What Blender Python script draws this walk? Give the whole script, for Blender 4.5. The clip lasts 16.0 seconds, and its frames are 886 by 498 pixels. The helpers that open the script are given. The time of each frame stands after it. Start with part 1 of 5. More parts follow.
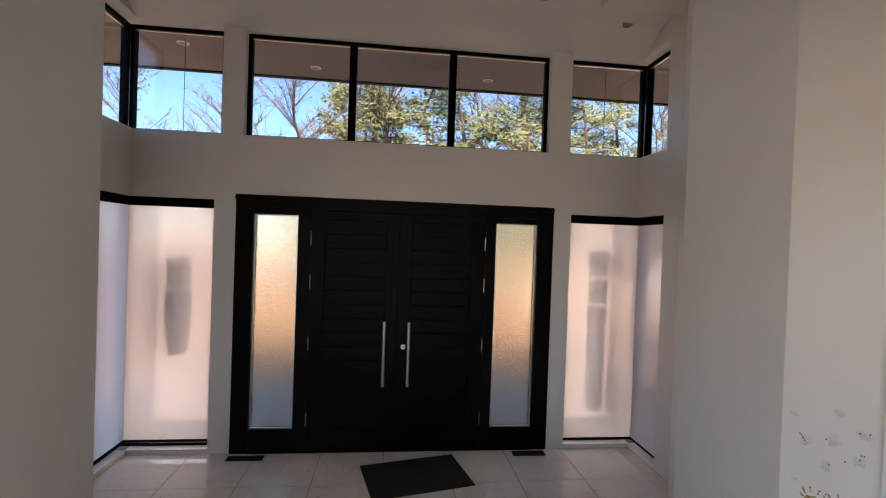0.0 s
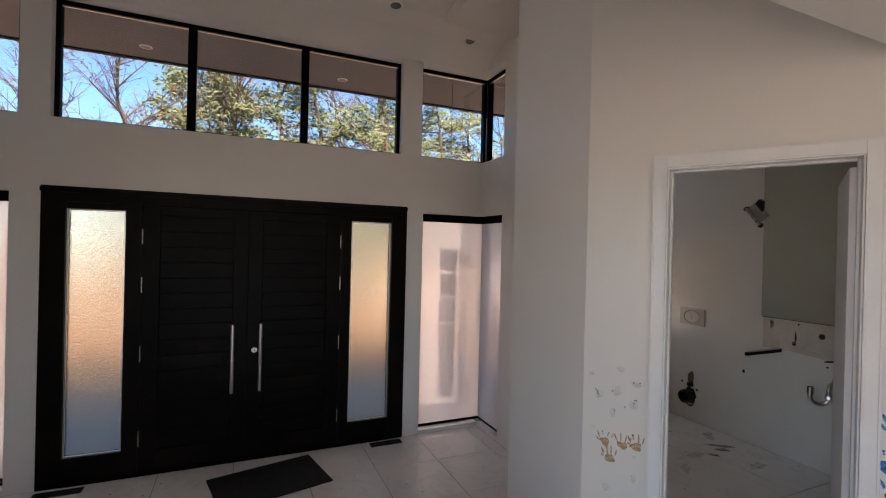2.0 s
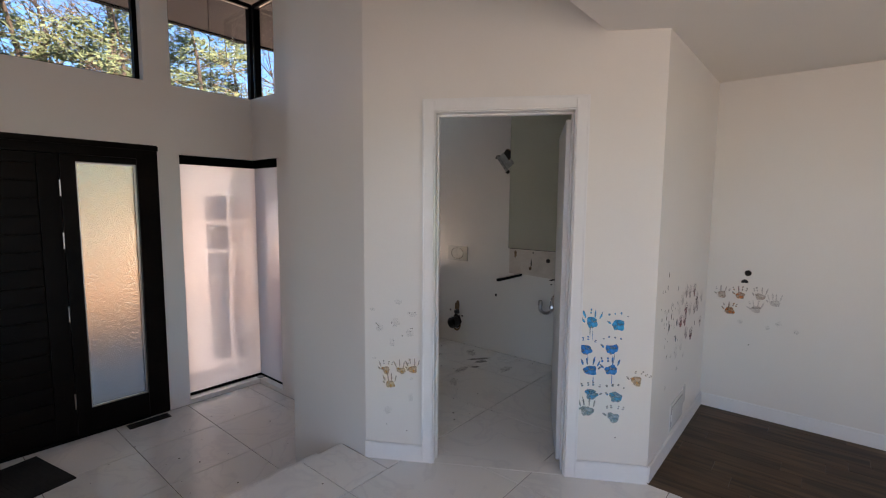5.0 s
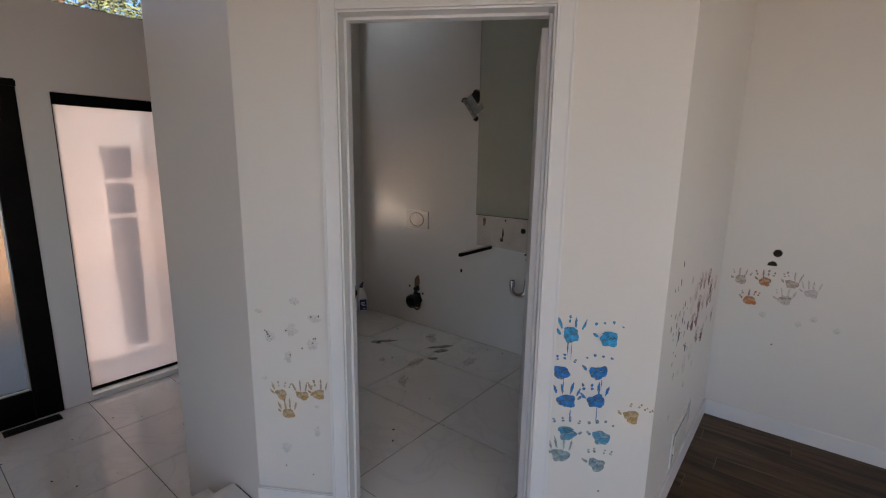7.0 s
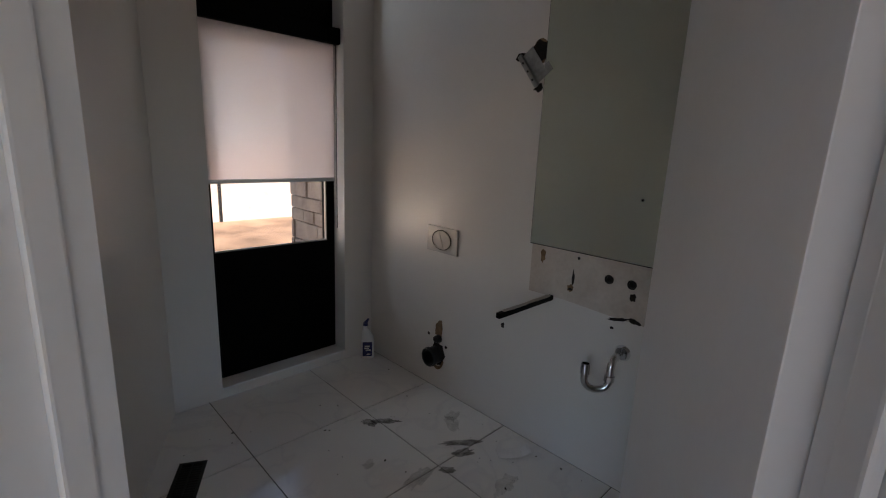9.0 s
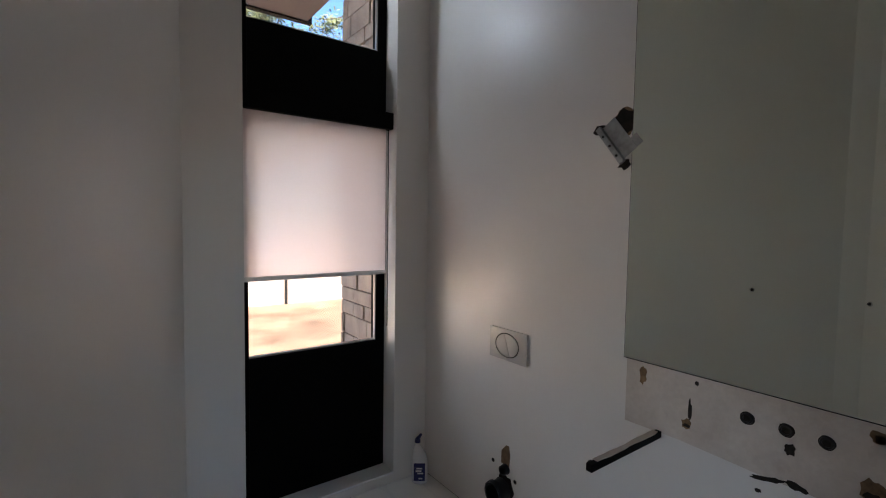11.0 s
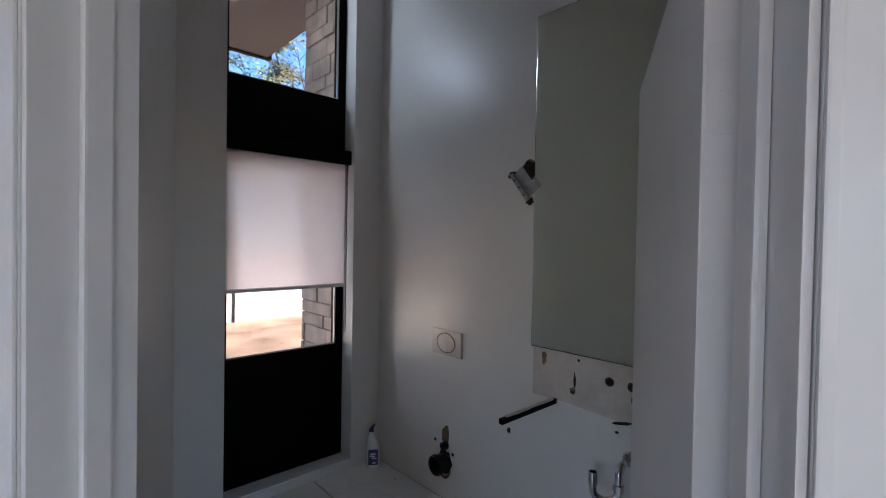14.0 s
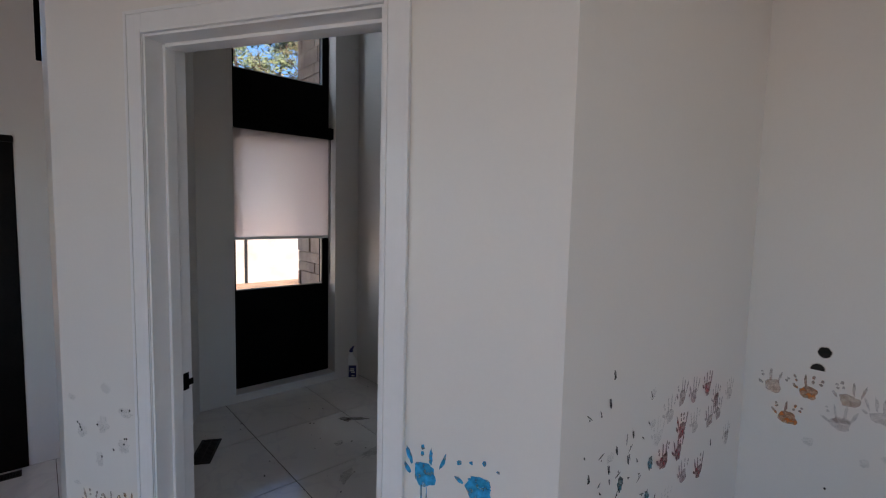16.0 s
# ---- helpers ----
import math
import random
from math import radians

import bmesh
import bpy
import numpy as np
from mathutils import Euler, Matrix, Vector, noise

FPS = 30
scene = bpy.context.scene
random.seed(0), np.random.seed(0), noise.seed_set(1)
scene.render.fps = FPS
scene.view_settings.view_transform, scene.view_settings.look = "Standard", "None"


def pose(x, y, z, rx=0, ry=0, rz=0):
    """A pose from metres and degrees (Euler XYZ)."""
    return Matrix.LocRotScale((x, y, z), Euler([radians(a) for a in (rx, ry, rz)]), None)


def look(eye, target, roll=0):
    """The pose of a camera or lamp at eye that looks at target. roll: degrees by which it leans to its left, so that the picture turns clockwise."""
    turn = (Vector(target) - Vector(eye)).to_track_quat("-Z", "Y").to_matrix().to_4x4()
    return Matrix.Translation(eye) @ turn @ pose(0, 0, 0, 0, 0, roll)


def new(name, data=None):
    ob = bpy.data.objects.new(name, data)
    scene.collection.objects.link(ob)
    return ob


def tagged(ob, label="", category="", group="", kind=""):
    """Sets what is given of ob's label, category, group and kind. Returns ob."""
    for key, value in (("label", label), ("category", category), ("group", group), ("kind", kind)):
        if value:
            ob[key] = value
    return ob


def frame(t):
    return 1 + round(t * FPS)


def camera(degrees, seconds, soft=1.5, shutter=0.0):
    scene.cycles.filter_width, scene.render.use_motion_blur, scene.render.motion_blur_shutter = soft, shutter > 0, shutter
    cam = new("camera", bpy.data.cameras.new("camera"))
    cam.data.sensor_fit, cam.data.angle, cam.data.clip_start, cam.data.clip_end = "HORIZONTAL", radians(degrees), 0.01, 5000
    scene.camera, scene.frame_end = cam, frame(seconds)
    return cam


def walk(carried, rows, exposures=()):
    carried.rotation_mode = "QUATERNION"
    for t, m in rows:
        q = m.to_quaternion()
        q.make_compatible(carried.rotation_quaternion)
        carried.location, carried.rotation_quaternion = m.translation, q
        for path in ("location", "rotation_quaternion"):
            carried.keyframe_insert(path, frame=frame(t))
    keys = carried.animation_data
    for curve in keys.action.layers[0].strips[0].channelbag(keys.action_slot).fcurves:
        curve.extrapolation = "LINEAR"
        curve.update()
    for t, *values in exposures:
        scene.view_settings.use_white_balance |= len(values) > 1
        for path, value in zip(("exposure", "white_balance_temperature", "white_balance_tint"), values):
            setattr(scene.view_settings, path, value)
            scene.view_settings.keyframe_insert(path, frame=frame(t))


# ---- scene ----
cam = camera(87.9, 16.0, soft=1.1)
PATH = [
    (0, (0.434, 0.418, 1.593), (0.656, 2.406, 1.569), 2.0),
    (0.5, (0.465, 0.316, 1.577), (0.759, 2.294, 1.577), 2.0),
    (1, (0.449, 0.299, 1.577), (0.89, 2.25, 1.592), 1.9),
    (1.5, (0.437, 0.295, 1.578), (1.062, 2.194, 1.583), 1.6),
    (2, (0.456, 0.275, 1.565), (1.255, 2.108, 1.56), 1.4),
    (2.5, (0.441, 0.27, 1.542), (1.432, 2.007, 1.531), 1.3),
    (3, (0.468, 0.236, 1.532), (1.635, 1.86, 1.515), 1.1),
    (3.5, (0.475, 0.212, 1.525), (1.798, 1.712, 1.504), 1.1),
    (4, (0.486, 0.221, 1.513), (1.912, 1.623, 1.463), 1.0),
    (4.5, (0.483, 0.257, 1.523), (1.973, 1.586, 1.407), 0.8),
    (4.7, (0.48, 0.272, 1.516), (1.989, 1.576, 1.367), 0.7),
    (6.8, (1.225, 0.518, 1.465), (2.766, 1.737, 1.094), 0.8),
    (7, (1.319, 0.598, 1.498), (2.858, 1.818, 1.116), 0.9),
    (7.5, (1.612, 0.743, 1.484), (3.126, 1.985, 1.078), 1.0),
    (8, (1.981, 0.884, 1.51), (3.457, 2.163, 1.079), 1.2),
    (8.1, (2.025, 0.91, 1.519), (3.494, 2.2, 1.097), 0.7),
    (8.2, (2.074, 0.966, 1.521), (3.537, 2.256, 1.077), 1.4),
    (10.3, (2.765, 1.692, 1.549), (3.995, 3.229, 1.192), 0.8),
    (10.5, (2.743, 1.71, 1.564), (3.976, 3.255, 1.258), 1.0),
    (11, (2.743, 1.684, 1.578), (3.932, 3.288, 1.464), 0.9),
    (11.5, (2.715, 1.678, 1.589), (3.904, 3.282, 1.699), 1.1),
    (12, (2.661, 1.672, 1.632), (3.906, 3.216, 1.89), 1.5),
    (12.5, (2.722, 1.624, 1.619), (3.98, 3.15, 1.915), 1.3),
    (13, (2.616, 1.557, 1.627), (3.927, 3.04, 1.912), 1.1),
    (13.5, (2.495, 1.453, 1.635), (3.845, 2.92, 1.793), 1.0),
    (14, (2.409, 1.259, 1.597), (3.771, 2.723, 1.564), 1.0),
    (14.5, (2.313, 1.086, 1.578), (3.674, 2.548, 1.482), 1.2),
    (15, (2.178, 0.85, 1.542), (3.52, 2.327, 1.414), 1.2),
    (15.5, (2.125, 0.642, 1.531), (3.457, 2.127, 1.39), 1.2),
    (15.6, (2.123, 0.587, 1.531), (3.452, 2.074, 1.385), 1.3),
    (16, (2.172, 0.389, 1.517), (3.494, 1.881, 1.357), 1.3),
]
walk(cam, [(t, look(eye, target, roll)) for t, eye, target, roll in PATH],
     exposures=[(0, 1.55, 7950, 17), (1.5, 1.45, 7850, 17), (3, 1.58, 7700, 15), (4.7, 1.62, 7450, 16), (6.8, 1.46, 7550, 17), (8.2, 1.28, 7350, 16), (10.3, 1.85, 7100, 16),
                (11.5, 2.05, 6950, 15), (12.5, 2.05, 6600, 14), (13.3, 2.1, 6500, 14), (14, 1.7, 6350, 14), (14.5, 1.28, 6250, 15), (16, 1.2, 6700, 15)])

# ---- world, sun, large lights ----
SUN_EL, SUN_ROT = radians(50), radians(180)
world = bpy.data.worlds.new("world")
scene.world = world
world.use_nodes = True
wn = world.node_tree.nodes
sky = wn.new("ShaderNodeTexSky")
sky.sky_type, sky.sun_disc, sky.sun_elevation, sky.sun_rotation = "NISHITA", False, SUN_EL, SUN_ROT
sky.dust_density, sky.ozone_density, sky.air_density = 0.0, 8.0, 0.75
wn["Background"].inputs["Strength"].default_value = 0.15
clear_air = wn.new("ShaderNodeMixRGB")
clear_air.blend_type = "MULTIPLY"
clear_air.inputs["Fac"].default_value = 1.0
clear_air.inputs["Color2"].default_value = (0.80, 0.98, 1.0, 1)
world.node_tree.links.new(sky.outputs[0], clear_air.inputs["Color1"])
world.node_tree.links.new(clear_air.outputs[0], wn["Background"].inputs["Color"])

sun_data = bpy.data.lights.new("sun", "SUN")
sun_data.energy, sun_data.angle, sun_data.color = 5.0, radians(0.6), (1.0, 0.93, 0.82)
sun_ob = new("sun", sun_data)
sun_dir = Vector((math.sin(SUN_ROT) * math.cos(SUN_EL), math.cos(SUN_ROT) * math.cos(SUN_EL), math.sin(SUN_EL)))
sun_ob.matrix_world = look((0, 0, 30), Vector((0, 0, 30)) - sun_dir)


def window_light(name, place, target, w, h, watts, color):
    data = bpy.data.lights.new(name, "AREA")
    data.shape, data.size, data.size_y, data.energy, data.color = "RECTANGLE", w, h, watts, color
    ob = new(name, data)
    ob.matrix_world = look(place, target)
    return ob


# area lamps added as daylight in two window openings that are never in view
window_light("west_window_daylight", (-1.16, 0.2, 1.2), (2.6, 1.2, 1.0), 2.0, 1.7, 4.2, (0.90, 0.95, 1.0))
window_light("rear_window_daylight", (0.66, -3.95, 1.3), (0.6, 3, 1.2), 2.8, 1.6, 6.0, (0.95, 0.97, 1.0))
# fill lamps added outside the entry blinds to brighten cloth and entry
window_light("east_blind_fill", (2.66, 5.62, 0.75), (2.66, 0, 0.75), 0.75, 2.3, 4.3, (1.0, 0.93, 0.90))
window_light("west_blind_fill", (-1.66, 5.62, 0.75), (-1.66, 0, 0.75), 0.75, 2.3, 3.7, (1.0, 0.93, 0.90))
# unseen lamps added beside the powder room window, imitating sky and sunlit ground
window_light("powder_cool_fill_high", (3.2, 4.42, 3.22), (4.36, 3.2, 2.9), 0.16, 0.24, 1.5, (0.66, 0.82, 1.0))
# lamp added behind the cloth to make the powder room blind brighter
window_light("powder_blind_fill", (3.70, 4.78, 1.72), (3.70, 0, 1.72), 0.8, 0.8, 0.22, (1.0, 0.94, 0.90))
window_light("powder_warm_fill", (3.22, 4.80, 0.88), (4.36, 3.5, 1.2), 0.16, 0.16, 0.75, (1.0, 0.80, 0.62))
window_light("powder_cool_fill_low", (3.22, 4.80, 1.53), (4.36, 3.5, 0.6), 0.16, 0.16, 0.8, (0.66, 0.82, 1.0))


# ---- materials ----
def material(name, color, rough=0.6, metal=0.0, vary=0.06, scale=3.0, fine=60.0, bump=0.05, spec=0.5, tint=None):
    m = bpy.data.materials.new(name)
    m.use_nodes = True
    nt = m.node_tree
    n, l = nt.nodes, nt.links
    b = n["Principled BSDF"]
    b.inputs["Roughness"].default_value, b.inputs["Metallic"].default_value = rough, metal
    b.inputs["Specular IOR Level"].default_value = spec
    co = n.new("ShaderNodeTexCoord")
    big, small = n.new("ShaderNodeTexNoise"), n.new("ShaderNodeTexNoise")
    big.inputs["Scale"].default_value, small.inputs["Scale"].default_value = scale, fine
    big.inputs["Detail"].default_value, small.inputs["Detail"].default_value = 5, 3
    for t in (big, small):
        l.new(co.outputs["Object"], t.inputs["Vector"])
    ramp = n.new("ShaderNodeValToRGB")
    dark = [c * (1 - vary * 2) for c in (tint or color)]
    ramp.color_ramp.elements[0].position, ramp.color_ramp.elements[1].position = 0.3, 0.7
    ramp.color_ramp.elements[0].color = (*dark, 1)
    ramp.color_ramp.elements[1].color = (*[min(1, c * (1 + vary * 0.5)) for c in color], 1)
    mixv = n.new("ShaderNodeMath")
    mixv.operation = "MULTIPLY_ADD"
    mixv.inputs[1].default_value = 0.25
    l.new(small.outputs["Fac"], mixv.inputs[0])
    half = n.new("ShaderNodeMath")
    half.operation = "MULTIPLY"
    half.inputs[1].default_value = 0.75
    l.new(big.outputs["Fac"], half.inputs[0])
    l.new(half.outputs[0], mixv.inputs[2])
    l.new(mixv.outputs[0], ramp.inputs["Fac"])
    l.new(ramp.outputs["Color"], b.inputs["Base Color"])
    if bump:
        bp = n.new("ShaderNodeBump")
        bp.inputs["Strength"].default_value, bp.inputs["Distance"].default_value = bump, 0.004
        l.new(small.outputs["Fac"], bp.inputs["Height"])
        l.new(bp.outputs["Normal"], b.inputs["Normal"])
    return m


def glass(name, color=(1, 1, 1), rough=0.0, bump=0.0, bscale=40.0):
    m = bpy.data.materials.new(name)
    m.use_nodes = True
    nt = m.node_tree
    b = nt.nodes["Principled BSDF"]
    b.inputs["Base Color"].default_value = (*color, 1)
    b.inputs["Transmission Weight"].default_value = 1.0
    b.inputs["Roughness"].default_value, b.inputs["IOR"].default_value = rough, 1.45
    if bump:
        co, no, bp = nt.nodes.new("ShaderNodeTexCoord"), nt.nodes.new("ShaderNodeTexNoise"), nt.nodes.new("ShaderNodeBump")
        no.inputs["Scale"].default_value, bp.inputs["Strength"].default_value, bp.inputs["Distance"].default_value = bscale, bump, 0.01
        nt.links.new(co.outputs["Object"], no.inputs["Vector"])
        nt.links.new(no.outputs["Fac"], bp.inputs["Height"])
        nt.links.new(bp.outputs["Normal"], b.inputs["Normal"])
    return m


def cloth(name, color, through_share=0.6, clear_share=0.3):
    """A woven blind: it scatters light from both sides and lets through a blurred view."""
    m = bpy.data.materials.new(name)
    m.use_nodes = True
    nt = m.node_tree
    n, l = nt.nodes, nt.links
    n.remove(n["Principled BSDF"])
    d, tr, mix = n.new("ShaderNodeBsdfDiffuse"), n.new("ShaderNodeBsdfTranslucent"), n.new("ShaderNodeMixShader")
    rf, mix2 = n.new("ShaderNodeBsdfRefraction"), n.new("ShaderNodeMixShader")
    rf.inputs["IOR"].default_value, rf.inputs["Roughness"].default_value = 1.15, 0.36
    co, wv, rm = n.new("ShaderNodeTexCoord"), n.new("ShaderNodeTexNoise"), n.new("ShaderNodeMixRGB")
    wv.inputs["Scale"].default_value = 220
    l.new(co.outputs["Object"], wv.inputs["Vector"])
    l.new(wv.outputs["Fac"], rm.inputs["Fac"])
    rm.inputs["Color1"].default_value = (*[c * 0.94 for c in color], 1)
    rm.inputs["Color2"].default_value = (*color, 1)
    for s in (d, tr, rf):
        l.new(rm.outputs["Color"], s.inputs["Color"])
    mix.inputs[0].default_value, mix2.inputs[0].default_value = through_share, clear_share
    l.new(d.outputs[0], mix.inputs[1])
    l.new(tr.outputs[0], mix.inputs[2])
    l.new(mix.outputs[0], mix2.inputs[1])
    l.new(rf.outputs[0], mix2.inputs[2])
    l.new(mix2.outputs[0], n["Material Output"].inputs["Surface"])
    return m


def marble(name):
    m = material(name, (0.74, 0.73, 0.71), rough=0.07, vary=0.03, scale=1.1, fine=14, bump=0.0)
    n, l = m.node_tree.nodes, m.node_tree.links
    b = n["Principled BSDF"]
    info = n.new("ShaderNodeObjectInfo")
    co, add = n.new("ShaderNodeTexCoord"), n.new("ShaderNodeVectorMath")
    mul = n.new("ShaderNodeVectorMath")
    mul.operation = "SCALE"
    comb = n.new("ShaderNodeCombineXYZ")
    for k in "XYZ":
        l.new(info.outputs["Random"], comb.inputs[k])
    l.new(comb.outputs[0], mul.inputs[0])
    mul.inputs["Scale"].default_value = 37.0
    l.new(co.outputs["Object"], add.inputs[0])
    l.new(mul.outputs[0], add.inputs[1])
    wave = n.new("ShaderNodeTexNoise")
    wave.inputs["Scale"].default_value, wave.inputs["Detail"].default_value, wave.inputs["Distortion"].default_value = 2.2, 8, 1.6
    l.new(add.outputs[0], wave.inputs["Vector"])
    ramp = n.new("ShaderNodeValToRGB")
    e = ramp.color_ramp.elements
    e[0].position, e[0].color = 0.46, (0.78, 0.77, 0.75, 1)
    e[1].position, e[1].color = 0.54, (0.78, 0.77, 0.75, 1)
    mid = e.new(0.5)
    mid.color = (0.72, 0.71, 0.70, 1)
    l.new(wave.outputs["Fac"], ramp.inputs["Fac"])
    l.new(ramp.outputs["Color"], b.inputs["Base Color"])
    dirt = n.new("ShaderNodeTexNoise")
    dirt.inputs["Scale"].default_value, dirt.inputs["Detail"].default_value = 5, 6
    l.new(add.outputs[0], dirt.inputs["Vector"])
    mr = n.new("ShaderNodeMapRange")
    mr.inputs["To Min"].default_value, mr.inputs["To Max"].default_value = 0.03, 0.16
    l.new(dirt.outputs["Fac"], mr.inputs["Value"])
    l.new(mr.outputs[0], b.inputs["Roughness"])
    return m


PAINT = material("wall_paint", (0.73, 0.70, 0.66), rough=0.36, vary=0.02, scale=1.3, fine=90, bump=0.03)
CEIL = material("ceiling_paint", (0.74, 0.70, 0.65), rough=0.8, vary=0.02, scale=1.0, fine=80, bump=0.03)
TRIM = material("trim_paint", (0.76, 0.755, 0.75), rough=0.28, vary=0.03, scale=4, fine=50, bump=0.02)
DOORWHITE = material("door_paint", (0.78, 0.77, 0.77), rough=0.3, vary=0.03, scale=2, fine=60, bump=0.02)
BLACK = material("black_frame", (0.002, 0.002, 0.002), rough=0.5, vary=0.2, scale=5, fine=80, bump=0.02, spec=0.06)
DARKWOOD = material("dark_stained_wood", (0.0075, 0.0045, 0.0032), rough=0.42, vary=0.4, scale=4, fine=50, bump=0.08, spec=0.07)
STEEL = material("brushed_steel", (0.62, 0.60, 0.57), rough=0.28, metal=1.0, vary=0.05, fine=120, bump=0.02)
CHROME = material("chrome", (0.75, 0.75, 0.75), rough=0.08, metal=1.0, vary=0.05, bump=0.0)
TILE = marble("polished_marble_tile")
GROUT = material("grout", (0.13, 0.115, 0.10), rough=0.9, vary=0.15, scale=8, fine=100, bump=0.1)
def floor_wood(name):
    """Dark stained boards: grain drawn out along x, each board with its own tone."""
    m = material(name, (0.05, 0.03, 0.019), rough=0.42, spec=0.16, vary=0.3, scale=3, fine=30, bump=0.05)
    n, l = m.node_tree.nodes, m.node_tree.links
    b = n["Principled BSDF"]
    info, co = n.new("ShaderNodeObjectInfo"), n.new("ShaderNodeTexCoord")
    add, mp, grain = n.new("ShaderNodeVectorMath"), n.new("ShaderNodeMapping"), n.new("ShaderNodeTexNoise")
    l.new(co.outputs["Object"], mp.inputs["Vector"])
    mp.inputs["Scale"].default_value = (2.2, 22, 22)
    l.new(mp.outputs[0], add.inputs[0])
    shift = n.new("ShaderNodeVectorMath")
    shift.operation = "SCALE"
    shift.inputs[0].default_value = (31, 17, 5)
    l.new(info.outputs["Random"], shift.inputs["Scale"])
    l.new(shift.outputs[0], add.inputs[1])
    l.new(add.outputs[0], grain.inputs["Vector"])
    grain.inputs["Scale"].default_value, grain.inputs["Detail"].default_value, grain.inputs["Distortion"].default_value = 1.0, 6, 0.6
    ramp = n.new("ShaderNodeValToRGB")
    e = ramp.color_ramp.elements
    e[0].position, e[0].color = 0.3, (0.028, 0.017, 0.010, 1)
    e[1].position, e[1].color = 0.72, (0.125, 0.078, 0.045, 1)
    l.new(grain.outputs["Fac"], ramp.inputs["Fac"])
    tone, mr = n.new("ShaderNodeMixRGB"), n.new("ShaderNodeMapRange")
    tone.blend_type = "MULTIPLY"
    tone.inputs["Fac"].default_value = 1.0
    mr.inputs["To Min"].default_value, mr.inputs["To Max"].default_value = 0.8, 1.18
    l.new(info.outputs["Random"], mr.inputs["Value"])
    l.new(ramp.outputs["Color"], tone.inputs["Color1"])
    l.new(mr.outputs[0], tone.inputs["Color2"])
    l.new(tone.outputs[0], b.inputs["Base Color"])
    return m


WOOD = floor_wood("dark_floor_wood")
CLEAR = glass("clear_glass")
# orange tint puts the glow of sunlit ground into the untinted glass colour
OBSCURE = glass("glow_tinted_rain_glass", (1, 0.84, 0.66), rough=0.27, bump=0.9, bscale=42)
BLIND = cloth("roller_blind_cloth", (0.97, 0.90, 0.88), 0.85, 0.34)
MIRROR = material("mirror_silver", (0.90, 0.96, 0.87), rough=0.0, metal=1.0, vary=0.0, bump=0.0)
VENT = material("bronze_vent", (0.03, 0.028, 0.026), rough=0.5, metal=0.6, vary=0.2, bump=0.02)
SATIN = material("satin_chrome", (0.47, 0.46, 0.44), rough=0.36, metal=0.45, vary=0.03, bump=0.0)
MAT = material("door_mat_fibre", (0.014, 0.014, 0.015), rough=0.95, vary=0.3, scale=12, fine=300, bump=0.6)
PLASTER = material("bare_plaster", (0.62, 0.56, 0.50), rough=0.9, vary=0.1, scale=5, fine=60, bump=0.12, tint=(0.56, 0.48, 0.41))
# near-black fill: shade inside holes, slots and cracks is put into its colour
DARK_FILL = material("dark_fill", (0.02, 0.014, 0.010), rough=0.95, vary=0.4, scale=20, bump=0.3)
TORN = material("torn_gypsum_paper", (0.24, 0.15, 0.08), rough=0.95, vary=0.3, scale=25, fine=90, bump=0.4)
PLASTIC_W = material("white_plastic", (0.75, 0.75, 0.74), rough=0.25, vary=0.02, bump=0.0)
PLASTIC_B = material("black_plastic", (0.012, 0.012, 0.013), rough=0.4, vary=0.1, bump=0.0)
NAVY = material("navy_plastic", (0.015, 0.02, 0.12), rough=0.35, vary=0.1, bump=0.0)
GALV = material("galvanised_metal", (0.42, 0.42, 0.41), rough=0.45, metal=0.8, vary=0.2, scale=14, bump=0.05)
SOFFIT = material("soffit_panel", (0.155, 0.155, 0.165), rough=0.8, vary=0.1, scale=2, fine=40, bump=0.05)
STONE = material("cut_limestone", (0.50, 0.40, 0.32), rough=0.9, vary=0.18, scale=5, fine=40, bump=0.5, tint=(0.36, 0.28, 0.24))
MORTAR = material("mortar", (0.22, 0.19, 0.17), rough=0.95, vary=0.15, bump=0.2)
SOIL = material("leaf_litter_ground", (0.36, 0.23, 0.15), rough=0.95, vary=0.35, scale=0.9, fine=14, bump=0.8, tint=(0.24, 0.14, 0.085))
PORCH = material("porch_paving", (0.30, 0.31, 0.33), rough=0.8, vary=0.12, scale=3, bump=0.2)
FENCE = material("white_masonry", (0.60, 0.51, 0.44), rough=0.9, vary=0.18, scale=2, fine=25, bump=0.3)
BARK = material("bark", (0.16, 0.11, 0.08), rough=0.95, vary=0.3, scale=6, fine=40, bump=0.5)
NEEDLE = material("evergreen_needles", (0.25, 0.28, 0.12), rough=0.7, vary=0.25, scale=1.2, fine=8, bump=0.0, tint=(0.09, 0.12, 0.055))
DRYLEAF = material("dry_autumn_leaves", (0.30, 0.20, 0.09), rough=0.85, vary=0.35, scale=1.0, fine=8, bump=0.0)
LAMP = material("lamp_lens_off", (0.16, 0.155, 0.15), rough=0.3, vary=0.05)


# ---- mesh helpers ----
def finish(name, bm, mat, parent=None, label="", smooth=False):
    me = bpy.data.meshes.new(name)
    bmesh.ops.recalc_face_normals(bm, faces=bm.faces)
    if smooth:
        for f in bm.faces:
            f.smooth = True
    bm.to_mesh(me)
    bm.free()
    me.materials.append(mat)
    ob = new(name, me)
    if parent:
        ob.parent = parent
    if label:
        ob["label"] = label
    return ob


part = finish


def empty(name, m=None):
    ob = new(name)
    if m:
        ob.matrix_world = m
    return ob


